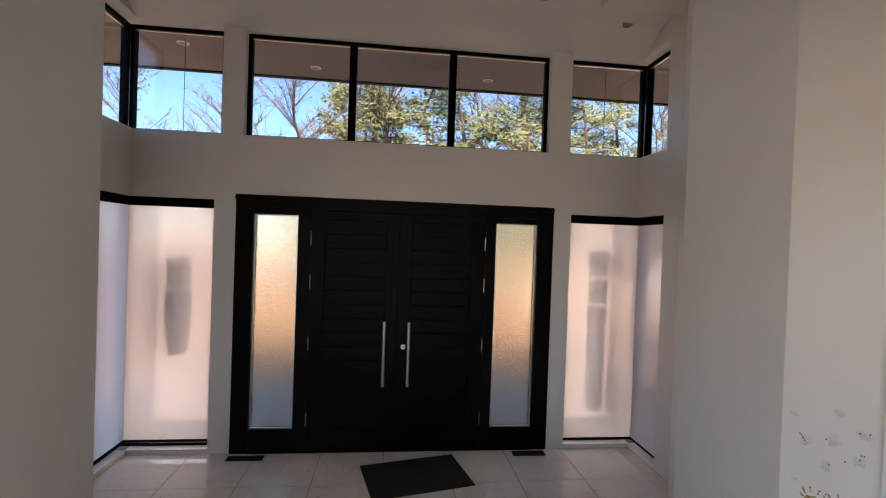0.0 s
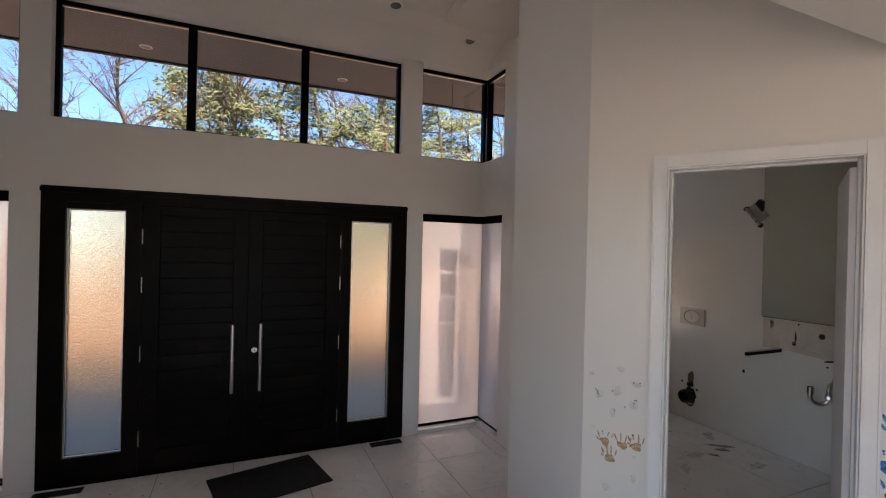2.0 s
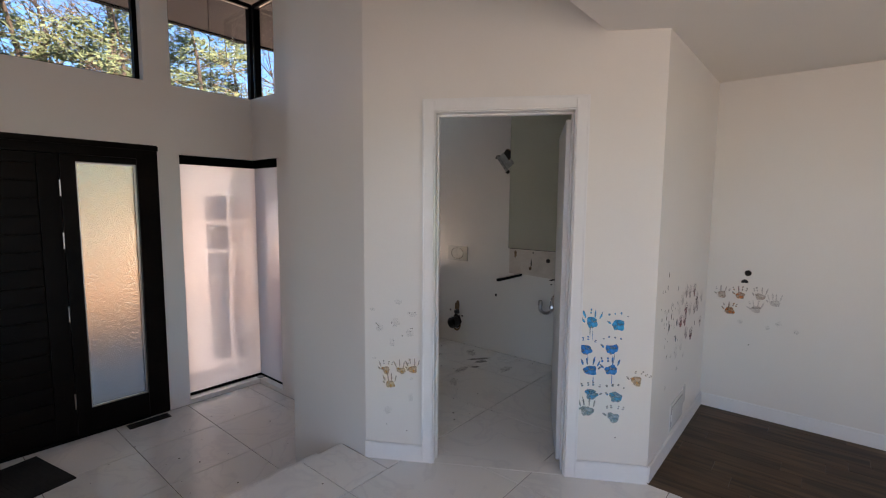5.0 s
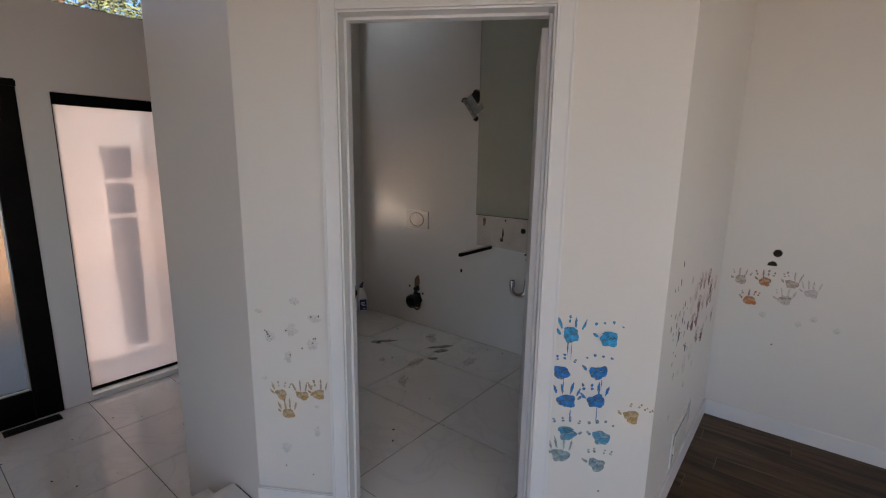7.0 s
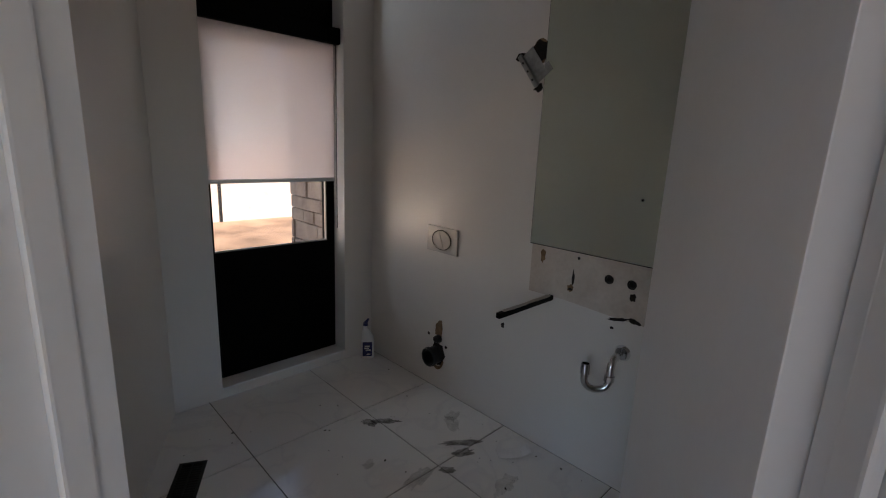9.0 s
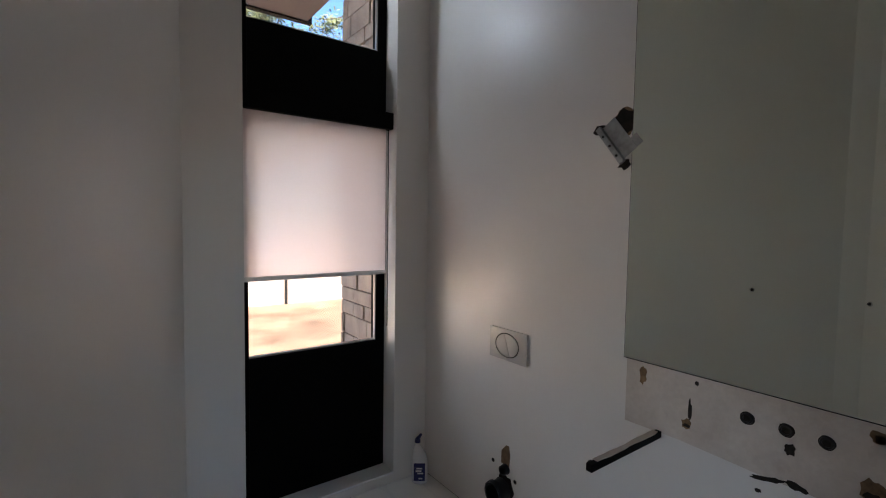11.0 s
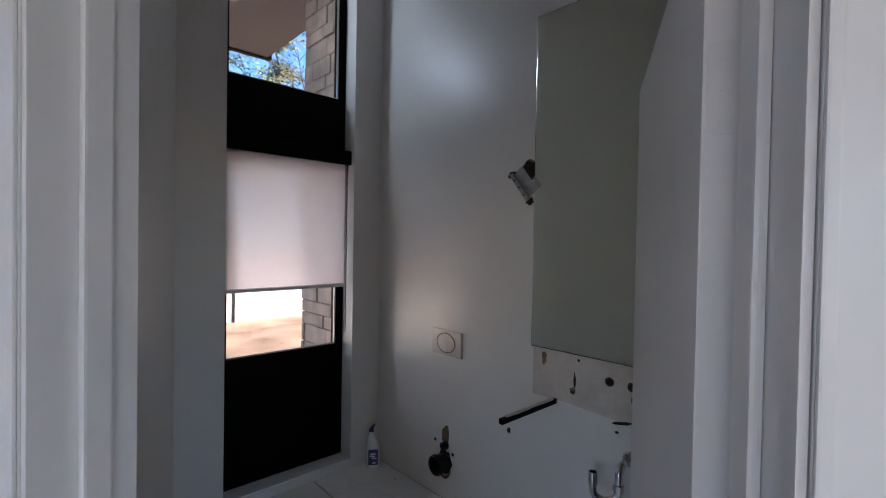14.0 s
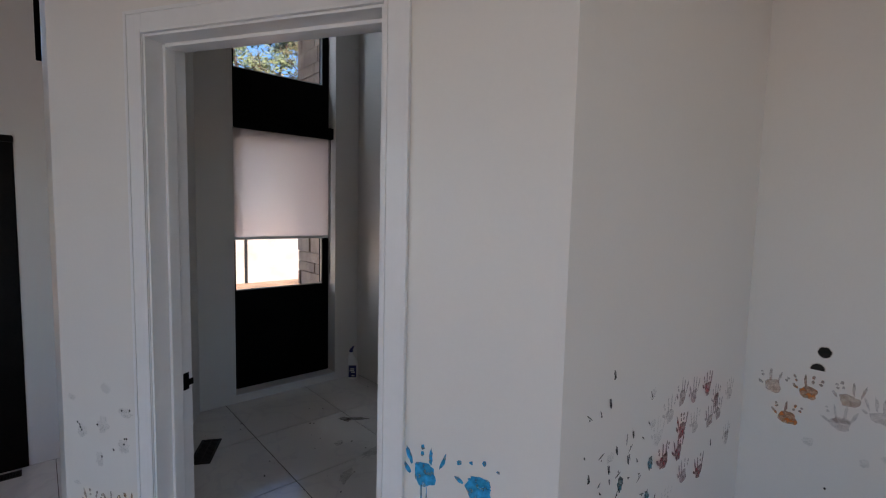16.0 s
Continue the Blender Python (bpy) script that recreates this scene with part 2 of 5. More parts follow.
def add_box(bm, x0, x1, y0, y1, z0, z1, bevel=0.0):
    r = bmesh.ops.create_cube(bm, size=1.0)
    m = Matrix.Translation(((x0 + x1) / 2, (y0 + y1) / 2, (z0 + z1) / 2)) @ Matrix.Diagonal((x1 - x0, y1 - y0, z1 - z0, 1))
    bmesh.ops.transform(bm, matrix=m, verts=r["verts"])
    if bevel:
        edges = {e for v in r["verts"] for e in v.link_edges}
        bmesh.ops.bevel(bm, geom=list(edges), offset=bevel, segments=2, affect="EDGES", profile=0.7)
    return bm


def box(x0, x1, y0, y1, z0, z1, bevel=0.0):
    return add_box(bmesh.new(), x0, x1, y0, y1, z0, z1, bevel)


def add_cyl(bm, p0, p1, r0, r1=None, seg=20, caps=True):
    p0, p1 = Vector(p0), Vector(p1)
    d = p1 - p0
    m = Matrix.Translation((p0 + p1) / 2) @ d.to_track_quat("Z", "Y").to_matrix().to_4x4()
    bmesh.ops.create_cone(bm, cap_ends=caps, segments=seg, radius1=r0, radius2=r0 if r1 is None else r1, depth=d.length, matrix=m)
    return bm


def add_ring(bm, m, r_out, r_in, depth, seg=32, rim=0.0):
    """A ring in the local xy plane of m, its face at z=depth."""
    loops = []
    for r, z in ((r_out, 0), (r_out - rim, depth), (r_in, depth), (r_in, 0)):
        loops.append([bm.verts.new(m @ Vector((r * math.cos(2 * math.pi * i / seg), r * math.sin(2 * math.pi * i / seg), z))) for i in range(seg)])
    for a, b in zip(loops, loops[1:] + loops[:1]):
        for i in range(seg):
            bm.faces.new((a[i], a[(i + 1) % seg], b[(i + 1) % seg], b[i]))
    return bm


def add_prism(bm, pts, m, depth):
    """An outline in the local xy plane of m, raised to z=depth."""
    lo = [bm.verts.new(m @ Vector((x, y, 0))) for x, y in pts]
    hi = [bm.verts.new(m @ Vector((x, y, depth))) for x, y in pts]
    bm.faces.new(hi)
    bm.faces.new(lo[::-1])
    for i in range(len(pts)):
        j = (i + 1) % len(pts)
        bm.faces.new((lo[i], lo[j], hi[j], hi[i]))
    return bm


def wall_mesh(p0, p1, z0, z1, thick, openings=()):
    """A wall from p0 to p1 whose room face lies on that line; the body lies to the left of p0->p1. Openings (s0, s1, z0, z1) go through."""
    p0, p1 = Vector((*p0, 0)), Vector((*p1, 0))
    u = (p1 - p0).normalized()
    nrm = Vector((-u.y, u.x, 0))
    length = (p1 - p0).length
    ss = sorted({0.0, length, *[min(max(o[k], 0), length) for o in openings for k in (0, 1)]})
    zs = sorted({z0, z1, *[min(max(o[k], z0), z1) for o in openings for k in (2, 3)]})
    ns, nz = len(ss) - 1, len(zs) - 1

    def solid(i, j):
        if not (0 <= i < ns and 0 <= j < nz):
            return False
        s, z = (ss[i] + ss[i + 1]) / 2, (zs[j] + zs[j + 1]) / 2
        return not any(o[0] < s < o[1] and o[2] < z < o[3] for o in openings)

    bm = bmesh.new()
    cache = {}

    def v(i, j, k):
        if (i, j, k) not in cache:
            cache[i, j, k] = bm.verts.new(p0 + u * ss[i] + nrm * thick * k + Vector((0, 0, zs[j])))
        return cache[i, j, k]

    for i in range(ns):
        for j in range(nz):
            if not solid(i, j):
                continue
            bm.faces.new((v(i, j, 0), v(i + 1, j, 0), v(i + 1, j + 1, 0), v(i, j + 1, 0)))
            bm.faces.new((v(i, j, 1), v(i, j + 1, 1), v(i + 1, j + 1, 1), v(i + 1, j, 1)))
            if not solid(i - 1, j):
                bm.faces.new((v(i, j, 0), v(i, j + 1, 0), v(i, j + 1, 1), v(i, j, 1)))
            if not solid(i + 1, j):
                bm.faces.new((v(i + 1, j, 0), v(i + 1, j, 1), v(i + 1, j + 1, 1), v(i + 1, j + 1, 0)))
            if not solid(i, j - 1):
                bm.faces.new((v(i, j, 0), v(i, j, 1), v(i + 1, j, 1), v(i + 1, j, 0)))
            if not solid(i, j + 1):
                bm.faces.new((v(i, j + 1, 0), v(i + 1, j + 1, 0), v(i + 1, j + 1, 1), v(i, j + 1, 1)))
    return bm


def structure(name, bm, mat, label, category):
    return tagged(finish(name, bm, mat), label, category, kind="structure")


# ---- structure: fitted plan ----
YF = 4.957           # inner face of the front wall
XR, XL = 2.966, -1.967   # sides of the entry bay
LOW = -0.477         # sunken entry floor
TOP = 4.3
BX, BY = 4.36, 4.03  # powder room: mirror wall, window wall
A0, A1 = Vector((2.20, 2.33)), Vector((3.026, 0.945))   # slanted powder door wall, foyer face
UW = (A1 - A0).normalized()
NIN = Vector((-UW.y, UW.x))       # into the powder room
DS0, DS1, DTOP = 0.433, 1.178, 1.996   # door opening along the slanted wall
CASE = 0.064
WT = 0.12            # thickness of the slanted wall


def slant(s, d, z):
    """A place on the slanted wall: s along it, d into the powder room, z up."""
    p = A0 + UW * s + NIN * d
    return Vector((p.x, p.y, z))


SLANT = Matrix(((UW.x, NIN.x, 0, A0.x), (UW.y, NIN.y, 0, A0.y), (0, 0, 1, 0), (0, 0, 0, 1)))

UZ0, UZ1 = 2.553, 3.545
UH = 3.588           # head of the clerestory openings
BZ0, BZ1 = -0.43, 1.935
front_open = [(-1.038 - XL, 2.065 - XL, LOW - 1, 1.995), (-0.995 - XL, 1.992 - XL, UZ0, UH),
              (-1, -1.194 - XL, UZ0, UH), (2.211 - XL, 9, UZ0, UH),
              (-1, -1.238 - XL, BZ0, BZ1), (2.25 - XL, 9, BZ0, BZ1)]
structure("wall_front", wall_mesh((XL, YF), (XR, YF), LOW, TOP, 0.2, front_open), PAINT, "warm white painted entry wall with door and window openings", "wall")
SY = 4.49
side_open = [(-1, YF - SY, UZ0, UH), (-1, YF - SY, BZ0, BZ1)]
structure("wall_entry_east", wall_mesh((XR, YF), (XR, 4.25), LOW, TOP, 0.15, side_open), PAINT, "warm white painted side wall of the entry bay", "wall")
structure("wall_entry_east_slanted", wall_mesh((XR, 4.25), (2.215, 3.06), LOW, TOP, 0.08), PAINT, "slanted warm white painted wall of the entry", "wall")
structure("wall_entry_east_pier", wall_mesh((2.215, 3.06), slant(0.03, 0, 0).xy, LOW, TOP, 0.09), PAINT, "narrow warm white painted wall pier beside the steps", "wall")
structure("wall_entry_west", wall_mesh((XL, 4.25), (XL, YF), LOW, TOP, 0.15, [(SY - 4.25, 9, UZ0, UH), (SY - 4.25, 9, BZ0, BZ1)]), PAINT, "warm white painted side wall of the entry bay", "wall")
structure("wall_entry_west_slanted", wall_mesh((-1.12, 3.06), (XL, 4.25), LOW, TOP, 0.08), PAINT, "slanted warm white painted wall of the entry", "wall")
structure("wall_foyer_west", wall_mesh((-1.12, -4.0), (-1.12, 3.06), LOW, TOP, 0.15, [(3.15, 5.25, 0.3, 2.1)]), PAINT, "plain warm white painted foyer wall", "wall")
structure("wall_powder_door", wall_mesh(slant(0.03, 0, 0).xy, (A1.x, A1.y), 0, TOP, WT, [(DS0 - 0.03, DS1 - 0.03, -1, DTOP)]), PAINT, "slanted white wall marked with children's paint, with a door opening", "wall")
structure("wall_alcove_north", wall_mesh((A1.x, A1.y), (BX + 0.1, 0.945), 0, TOP, 0.1), PAINT, "white alcove wall smeared with red and dark paint", "wall")
structure("wall_alcove_east", wall_mesh((BX - 0.015, 0.945), (BX - 0.015, -4.0), 0, TOP, 0.15), PAINT, "white alcove wall with orange painted prints and two drilled holes", "wall")
structure("wall_rear", wall_mesh((BX, -4.0), (-1.12, -4.0), 0, TOP, 0.15, [(2.2, 5.2, 0.4, 2.9)]), PAINT, "plain wall with a wide window opening", "wall")
WX0, WX1, WZ0, WZ1 = 3.288, 4.133, 0.05, 3.62
structure("wall_powder_window", wall_mesh((3.03, BY), (BX, BY), 0, TOP, 0.25, [(WX0 - 3.03, WX1 - 3.03, WZ0, WZ1)]), PAINT, "white powder room wall with a tall window opening", "wall")
structure("wall_powder_mirror", wall_mesh((BX, BY + 0.25), (BX, 1.0), 0, TOP, 0.15), PAINT, "white powder room wall with torn holes and a mirror", "wall")
structure("wall_powder_west", wall_mesh((2.281, 2.439), (3.03, BY), 0, TOP, 0.06), PAINT, "slanted plain white powder room wall", "wall")

# rounded plaster heads over the clerestory windows
def window_head(a, b, at, out, axis):
    bm = bmesh.new()
    outline = [(0.002, 0.0), (0.008, -0.012), (0.025, -0.022), (0.055, -0.034), (0.09, -0.0425), (0.148, -0.0425), (0.148, 0.0)]
    ends = []
    for k in (a, b):
        ends.append([bm.verts.new((k, at + out * d, UH - 0.0005 + z) if axis == "x" else (at + out * d, k, UH - 0.0005 + z)) for d, z in outline])
    for i in range(len(outline)):
        j = (i + 1) % len(outline)
        bm.faces.new((ends[0][i], ends[0][j], ends[1][j], ends[1][i]))
    for e in ends:
        bm.faces.new(e)
    return structure("trim_window_head", bm, PAINT, "rounded warm white plaster window head", "trim")


window_head(-0.994, 1.991, YF, 1, "x")
window_head(2.2115, XR + 0.0015, YF, 1, "x")
window_head(XL - 0.0015, -1.1945, YF, 1, "x")
window_head(SY + 0.0005, YF, XR, 1, "y")
window_head(SY + 0.0005, YF, XL, -1, "y")

# ceilings
bm = bmesh.new()
prof = [(YF + 0.2, 3.575), (YF, 3.575), (4.80, 3.66), (4.62, 3.745), (4.40, 3.80), (4.1, 3.83), (3.5, 3.84), (1.225, 3.84), (1.225, 4.1), (YF + 0.2, 4.1)]
rows_v = [[bm.verts.new((x, y, z)) for y, z in prof] for x in (XL - 0.2, 3.1)]
for i in range(len(prof)):
    j = (i + 1) % len(prof)
    bm.faces.new((rows_v[0][i], rows_v[0][j], rows_v[1][j], rows_v[1][i]))
for r in rows_v:
    bm.faces.new(r)
structure("ceiling_entry", bm, CEIL, "high beige painted entry ceiling sweeping down to the windows", "ceiling")
bm = box(-1.3, BX + 0.15, -4.2, 1.222, 2.37, 4.1)
bmesh.ops.bevel(bm, geom=[e for e in bm.edges if all(v.co.y > 1.2 and v.co.z < 2.4 for v in e.verts)], offset=0.02, segments=4, affect="EDGES")
structure("ceiling_foyer", bm, CEIL, "lower plain white foyer ceiling", "ceiling")
structure("ceiling_powder", box(2.2, BX + 0.2, 1.225, BY + 0.3, 3.72, 4.0), CEIL, "plain white powder room ceiling", "ceiling")
# slab out of view, added so that no daylight leaks into the rooms
structure("roof", box(-3.0, 4.6, -4.4, 6.25, 4.35, 4.5), SOFFIT, "unseen flat roof slab keeping sky light off the rooms", "roof")

# floors
structure("floor_foyer", box(-1.2, 4.5, -4.1, 2.52, -0.2, -0.004), GROUT, "grout bed under the foyer tiles", "floor")
structure("floor_powder", add_prism(bmesh.new(), [(2.30, 2.521), (4.5, 2.521), (4.5, 4.3), (3.02, 4.3), (3.02, BY)], Matrix.Translation((0, 0, -0.2)), 0.196), GROUT, "grout bed under the powder room tiles", "floor")
structure("floor_entry", box(-2.2, 3.1, 2.4, YF + 0.25, LOW - 0.2, LOW - 0.004), GROUT, "grout bed under the entry tiles", "floor")
bm = box(-1.118, 2.205, 2.30, 2.80, LOW, -0.16, 0.004)
structure("step_upper", bm, TILE, "white marble step down to the entry", "step")
bm = box(-1.118, 2.205, 2.30, 3.06, LOW, -0.32, 0.004)
structure("step_lower", bm, TILE, "white marble step down to the entry", "step")

# baseboards
def baseboard(p0, p1, h=0.1, off=0.0, d=0.014):
    bm = wall_mesh(p0, p1, 0.0, h, -d)
    e = [x for x in bm.edges if all(abs(v.co.z - h) < 1e-5 for v in x.verts)]
    bmesh.ops.bevel(bm, geom=e, offset=0.004, segments=2, affect="EDGES")
    return structure("baseboard", bm, TRIM, "white painted baseboard", "baseboard")


cs0, cs1 = DS0 - CASE, DS1 + CASE
p = [slant(s, 0, 0) for s in (0.03, cs0, cs1, (A1 - A0).length)]
baseboard(p[0].xy, p[1].xy)
baseboard(p[2].xy, p[3].xy)
baseboard((A1.x, 0.945), (BX - 0.015, 0.945))
baseboard((BX - 0.015, 0.945), (BX - 0.015, -4))


# ---- windows ----
def window_unit(name, x0, x1, y, z0, z1, mull=(), fr=0.035, deep=0.07, axis="x", label="", glassmat=None):
    """A black framed window in the plane y (axis x) or x=y (axis y), with mullions at the given places."""
    th = empty(name)
    tagged(th, label, "window", kind="structure")

    def bx(a0, a1, c0, c1, h0, h1, bev=0.0):
        return box(a0, a1, c0, c1, h0, h1, bev) if axis == "x" else box(c0, c1, a0, a1, h0, h1, bev)

    part("window_frame", bx(x0, x1, y, y + deep, z1 - fr, z1), BLACK, th)
    part("window_frame", bx(x0, x1, y, y + deep, z0, z0 + fr * 0.7), BLACK, th)
    edges = [x0, *mull, x1]
    part("window_frame", bx(x0, x0 + fr, y, y + deep, z0 + fr * 0.7, z1 - fr), BLACK, th)
    part("window_frame", bx(x1 - fr, x1, y, y + deep, z0 + fr * 0.7, z1 - fr), BLACK, th)
    for mx in mull:
        part("mullion", bx(mx - 0.036, mx + 0.036, y - 0.004, y + deep, z0 + fr * 0.7, z1 - fr), BLACK, th)
    for a, b in zip(edges, edges[1:]):
        pane = part("pane", bx(a + 0.02, b - 0.02, y + deep * 0.5, y + deep * 0.5 + 0.006, z0 + 0.01, z1 - 0.01), glassmat or CLEAR, th)
        pane.visible_shadow = False
        bead = part("glazing_bead", bx(a + 0.035, b - 0.035, y + 0.012, y + 0.03, z1 - fr - 0.012, z1 - fr), STEEL, th)
    return th


GY = YF + 0.09
window_unit("window_1", -0.995, 1.992, GY, UZ0, UZ1, (0.0, 0.993), label="long black framed clerestory window with three panes over the entry door")
window_unit("window_2", 2.211, XR + 0.09, GY, UZ0, UZ1, label="black framed high corner window pane beside the clerestory")
window_unit("window_3", SY, GY - 0.002, XR + 0.09, UZ0, UZ1, axis="y", label="black framed high side pane of the corner window")
window_unit("window_4", XL - 0.09, -1.194, GY, UZ0, UZ1, label="black framed high corner window pane beside the clerestory")
window_unit("window_5", SY, GY - 0.002, XL - 0.16, UZ0, UZ1, axis="y", label="black framed high side pane of the corner window")
window_unit("window_6", 2.25, XR + 0.09, GY, BZ0, BZ1, label="black framed tall low corner window behind a blind")
window_unit("window_7", SY, GY - 0.002, XR + 0.09, BZ0, BZ1, axis="y", label="black framed tall low side window behind a blind")
window_unit("window_8", XL - 0.09, -1.238, GY, BZ0, BZ1, label="black framed tall low corner window behind a blind")
window_unit("window_9", SY, GY - 0.002, XL - 0.16, BZ0, BZ1, axis="y", label="black framed tall low side window behind a blind")


def roller_blind(x0, x1, y, z0, z1, axis="x", d=1, label=""):
    th = empty("roller_blind")
    tagged(th, label or "drawn white translucent roller blind with a black cassette", "blind", "entry blinds")

    def bx(a0, a1, c0, c1, h0, h1, bev=0.0):
        c0, c1 = sorted((c0, c1))
        return box(a0, a1, c0, c1, h0, h1, bev) if axis == "x" else box(c0, c1, a0, a1, h0, h1, bev)

    part("cassette", bx(x0, x1, y, y + 0.05 * d, z1 - 0.085, z1 - 0.002, 0.004), BLACK, th)
    part("cloth", bx(x0 + 0.012, x1 - 0.008, y + 0.024 * d, y + 0.026 * d, z0 + 0.02, z1 - 0.08), BLIND, th)
    part("bottom_bar", bx(x0 + 0.012, x1 - 0.008, y + 0.018 * d, y + 0.032 * d, z0, z0 + 0.022, 0.003), BLACK, th)
    return th


roller_blind(2.252, XR + 0.044, YF + 0.012, -0.40, BZ1)
roller_blind(SY + 0.022, YF + 0.044, XR + 0.012, -0.40, BZ1, "y", 1)
roller_blind(XL - 0.048, -1.24, YF + 0.012, -0.37, BZ1)
roller_blind(SY + 0.026, YF + 0.044, XL - 0.012, -0.37, BZ1, "y", -1)


# ---- entry: front door ----
def front_door():
    th = empty("front_door", pose(0.51, YF, LOW))
    tagged(th, "closed dark stained wooden double entry door with frosted sidelights", "door", kind="structure")
    o = Vector((0.51, YF, LOW))

    def bx(x0, x1, y0, y1, z0, z1, bev=0.004):
        return box(x0 - o.x, x1 - o.x, y0, y1, z0 - o.z, z1 - o.z, bev)

    L, R, T = -1.038, 2.065, 1.995
    part("frame", bx(L, L + 0.165, -0.012, 0.12, LOW + 0.002, T), DARKWOOD, th)
    part("frame", bx(R - 0.165, R, -0.012, 0.12, LOW + 0.002, T), DARKWOOD, th)
    part("frame", bx(L + 0.165, R - 0.165, -0.012, 0.12, 1.87, T), DARKWOOD, th)
    part("head_moulding", bx(L - 0.004, R + 0.004, -0.024, -0.013, 1.945, 1.985, 0.003), DARKWOOD, th)
    part("frame", bx(-0.462, -0.345, -0.010, 0.12, LOW + 0.02, 1.869), DARKWOOD, th)
    part("frame", bx(1.372, 1.472, -0.010, 0.12, LOW + 0.02, 1.869), DARKWOOD, th)
    part("threshold", bx(L + 0.165, R - 0.165, -0.02, 0.12, LOW + 0.002, LOW + 0.022, 0.003), BLACK, th)
    for a, b in ((L + 0.166, -0.463), (1.473, R - 0.166)):
        part("sidelight_rail", bx(a, b, 0.0, 0.09, LOW + 0.023, -0.25), DARKWOOD, th)
        part("sidelight_rail", bx(a, b, 0.0, 0.09, 1.815, 1.869), DARKWOOD, th)
        pane = part("sidelight_pane", bx(a - 0.005, b + 0.005, 0.05, 0.056, -0.255, 1.82, 0), OBSCURE, th, "frosted patterned glass sidelight")
        pane.visible_shadow = False
        for x0, x1, z0, z1 in ((a, a + 0.012, -0.25, 1.815), (b - 0.012, b, -0.25, 1.815), (a + 0.012, b - 0.012, -0.25, -0.238), (a + 0.012, b - 0.012, 1.803, 1.815)):
            part("glazing_bead", bx(x0, x1, 0.018, 0.034, z0, z1, 0), STEEL, th)
    for side, (a, b) in enumerate(((-0.343, 0.5095), (0.5105, 1.370))):
        leaf = part("door_leaf", bx(a, b, 0.045, 0.085, LOW + 0.024, 1.868, 0.002), DARKWOOD, th)
        st = 0.135
        lo, hi = (a + st, b - 0.125) if side == 0 else (a + 0.125, b - st)
        for x0, x1, z0, z1 in ((a, lo, LOW + 0.024, 1.868), (hi, b, LOW + 0.024, 1.868), (lo, hi, 1.79, 1.868), (lo, hi, LOW + 0.024, -0.27)):
            part("stile", bx(x0, x1, 0.018, 0.0449, z0, z1, 0.003), DARKWOOD, leaf)
        n = 15
        step = (1.79 + 0.27) / n
        for i in range(n):
            part("plank", bx(lo + 0.003, hi - 0.003, 0.026, 0.0448, -0.27 + i * step + 0.005, -0.27 + (i + 1) * step - 0.005, 0.004), DARKWOOD, leaf)
        hx = 0.388 if side == 0 else 0.628
        bm = bmesh.new()
        add_cyl(bm, (hx - o.x, -0.05, 0.18 - o.z), (hx - o.x, -0.05, 0.81 - o.z), 0.016)
        for z in (0.27, 0.72):
            add_cyl(bm, (hx - o.x, -0.05, z - o.z), (hx - o.x, 0.02, z - o.z), 0.009, seg=12)
        part("pull_handle", bm, STEEL, leaf, "long brushed steel bar handle", smooth=False)
        hg = a if side == 0 else b
        for z in (1.60, 1.18, 0.58, -0.16):
            bm = bmesh.new()
            add_cyl(bm, (hg - o.x, 0.008, z - 0.065 - o.z), (hg - o.x, 0.008, z + 0.065 - o.z), 0.008, seg=12)
            part("hinge", bm, STEEL, leaf, "steel butt hinge")
        if side == 1:
            bm = bmesh.new()
            add_cyl(bm, (0.578 - o.x, 0.0, 0.556 - o.z), (0.578 - o.x, 0.018, 0.556 - o.z), 0.024, 0.028)
            lock = part("lock_cylinder", bm, STEEL, leaf, "round steel lock cylinder")
            part("keyway", box(0.575 - o.x, 0.581 - o.x, -0.003, 0.0, 0.548 - o.z, 0.564 - o.z), BLACK, lock)
    part("astragal", bx(0.495, 0.525, 0.086, 0.1, LOW + 0.024, 1.868, 0.002), DARKWOOD, th)
    return th


front_door()

# ---- powder room door: jambs, casing, open leaf ----
def slant_box(s0, s1, d0, d1, z0, z1, bev=0.0):
    bm = box(s0, s1, d0, d1, z0, z1, bev)
    bmesh.ops.transform(bm, matrix=SLANT, verts=bm.verts)
    return bm


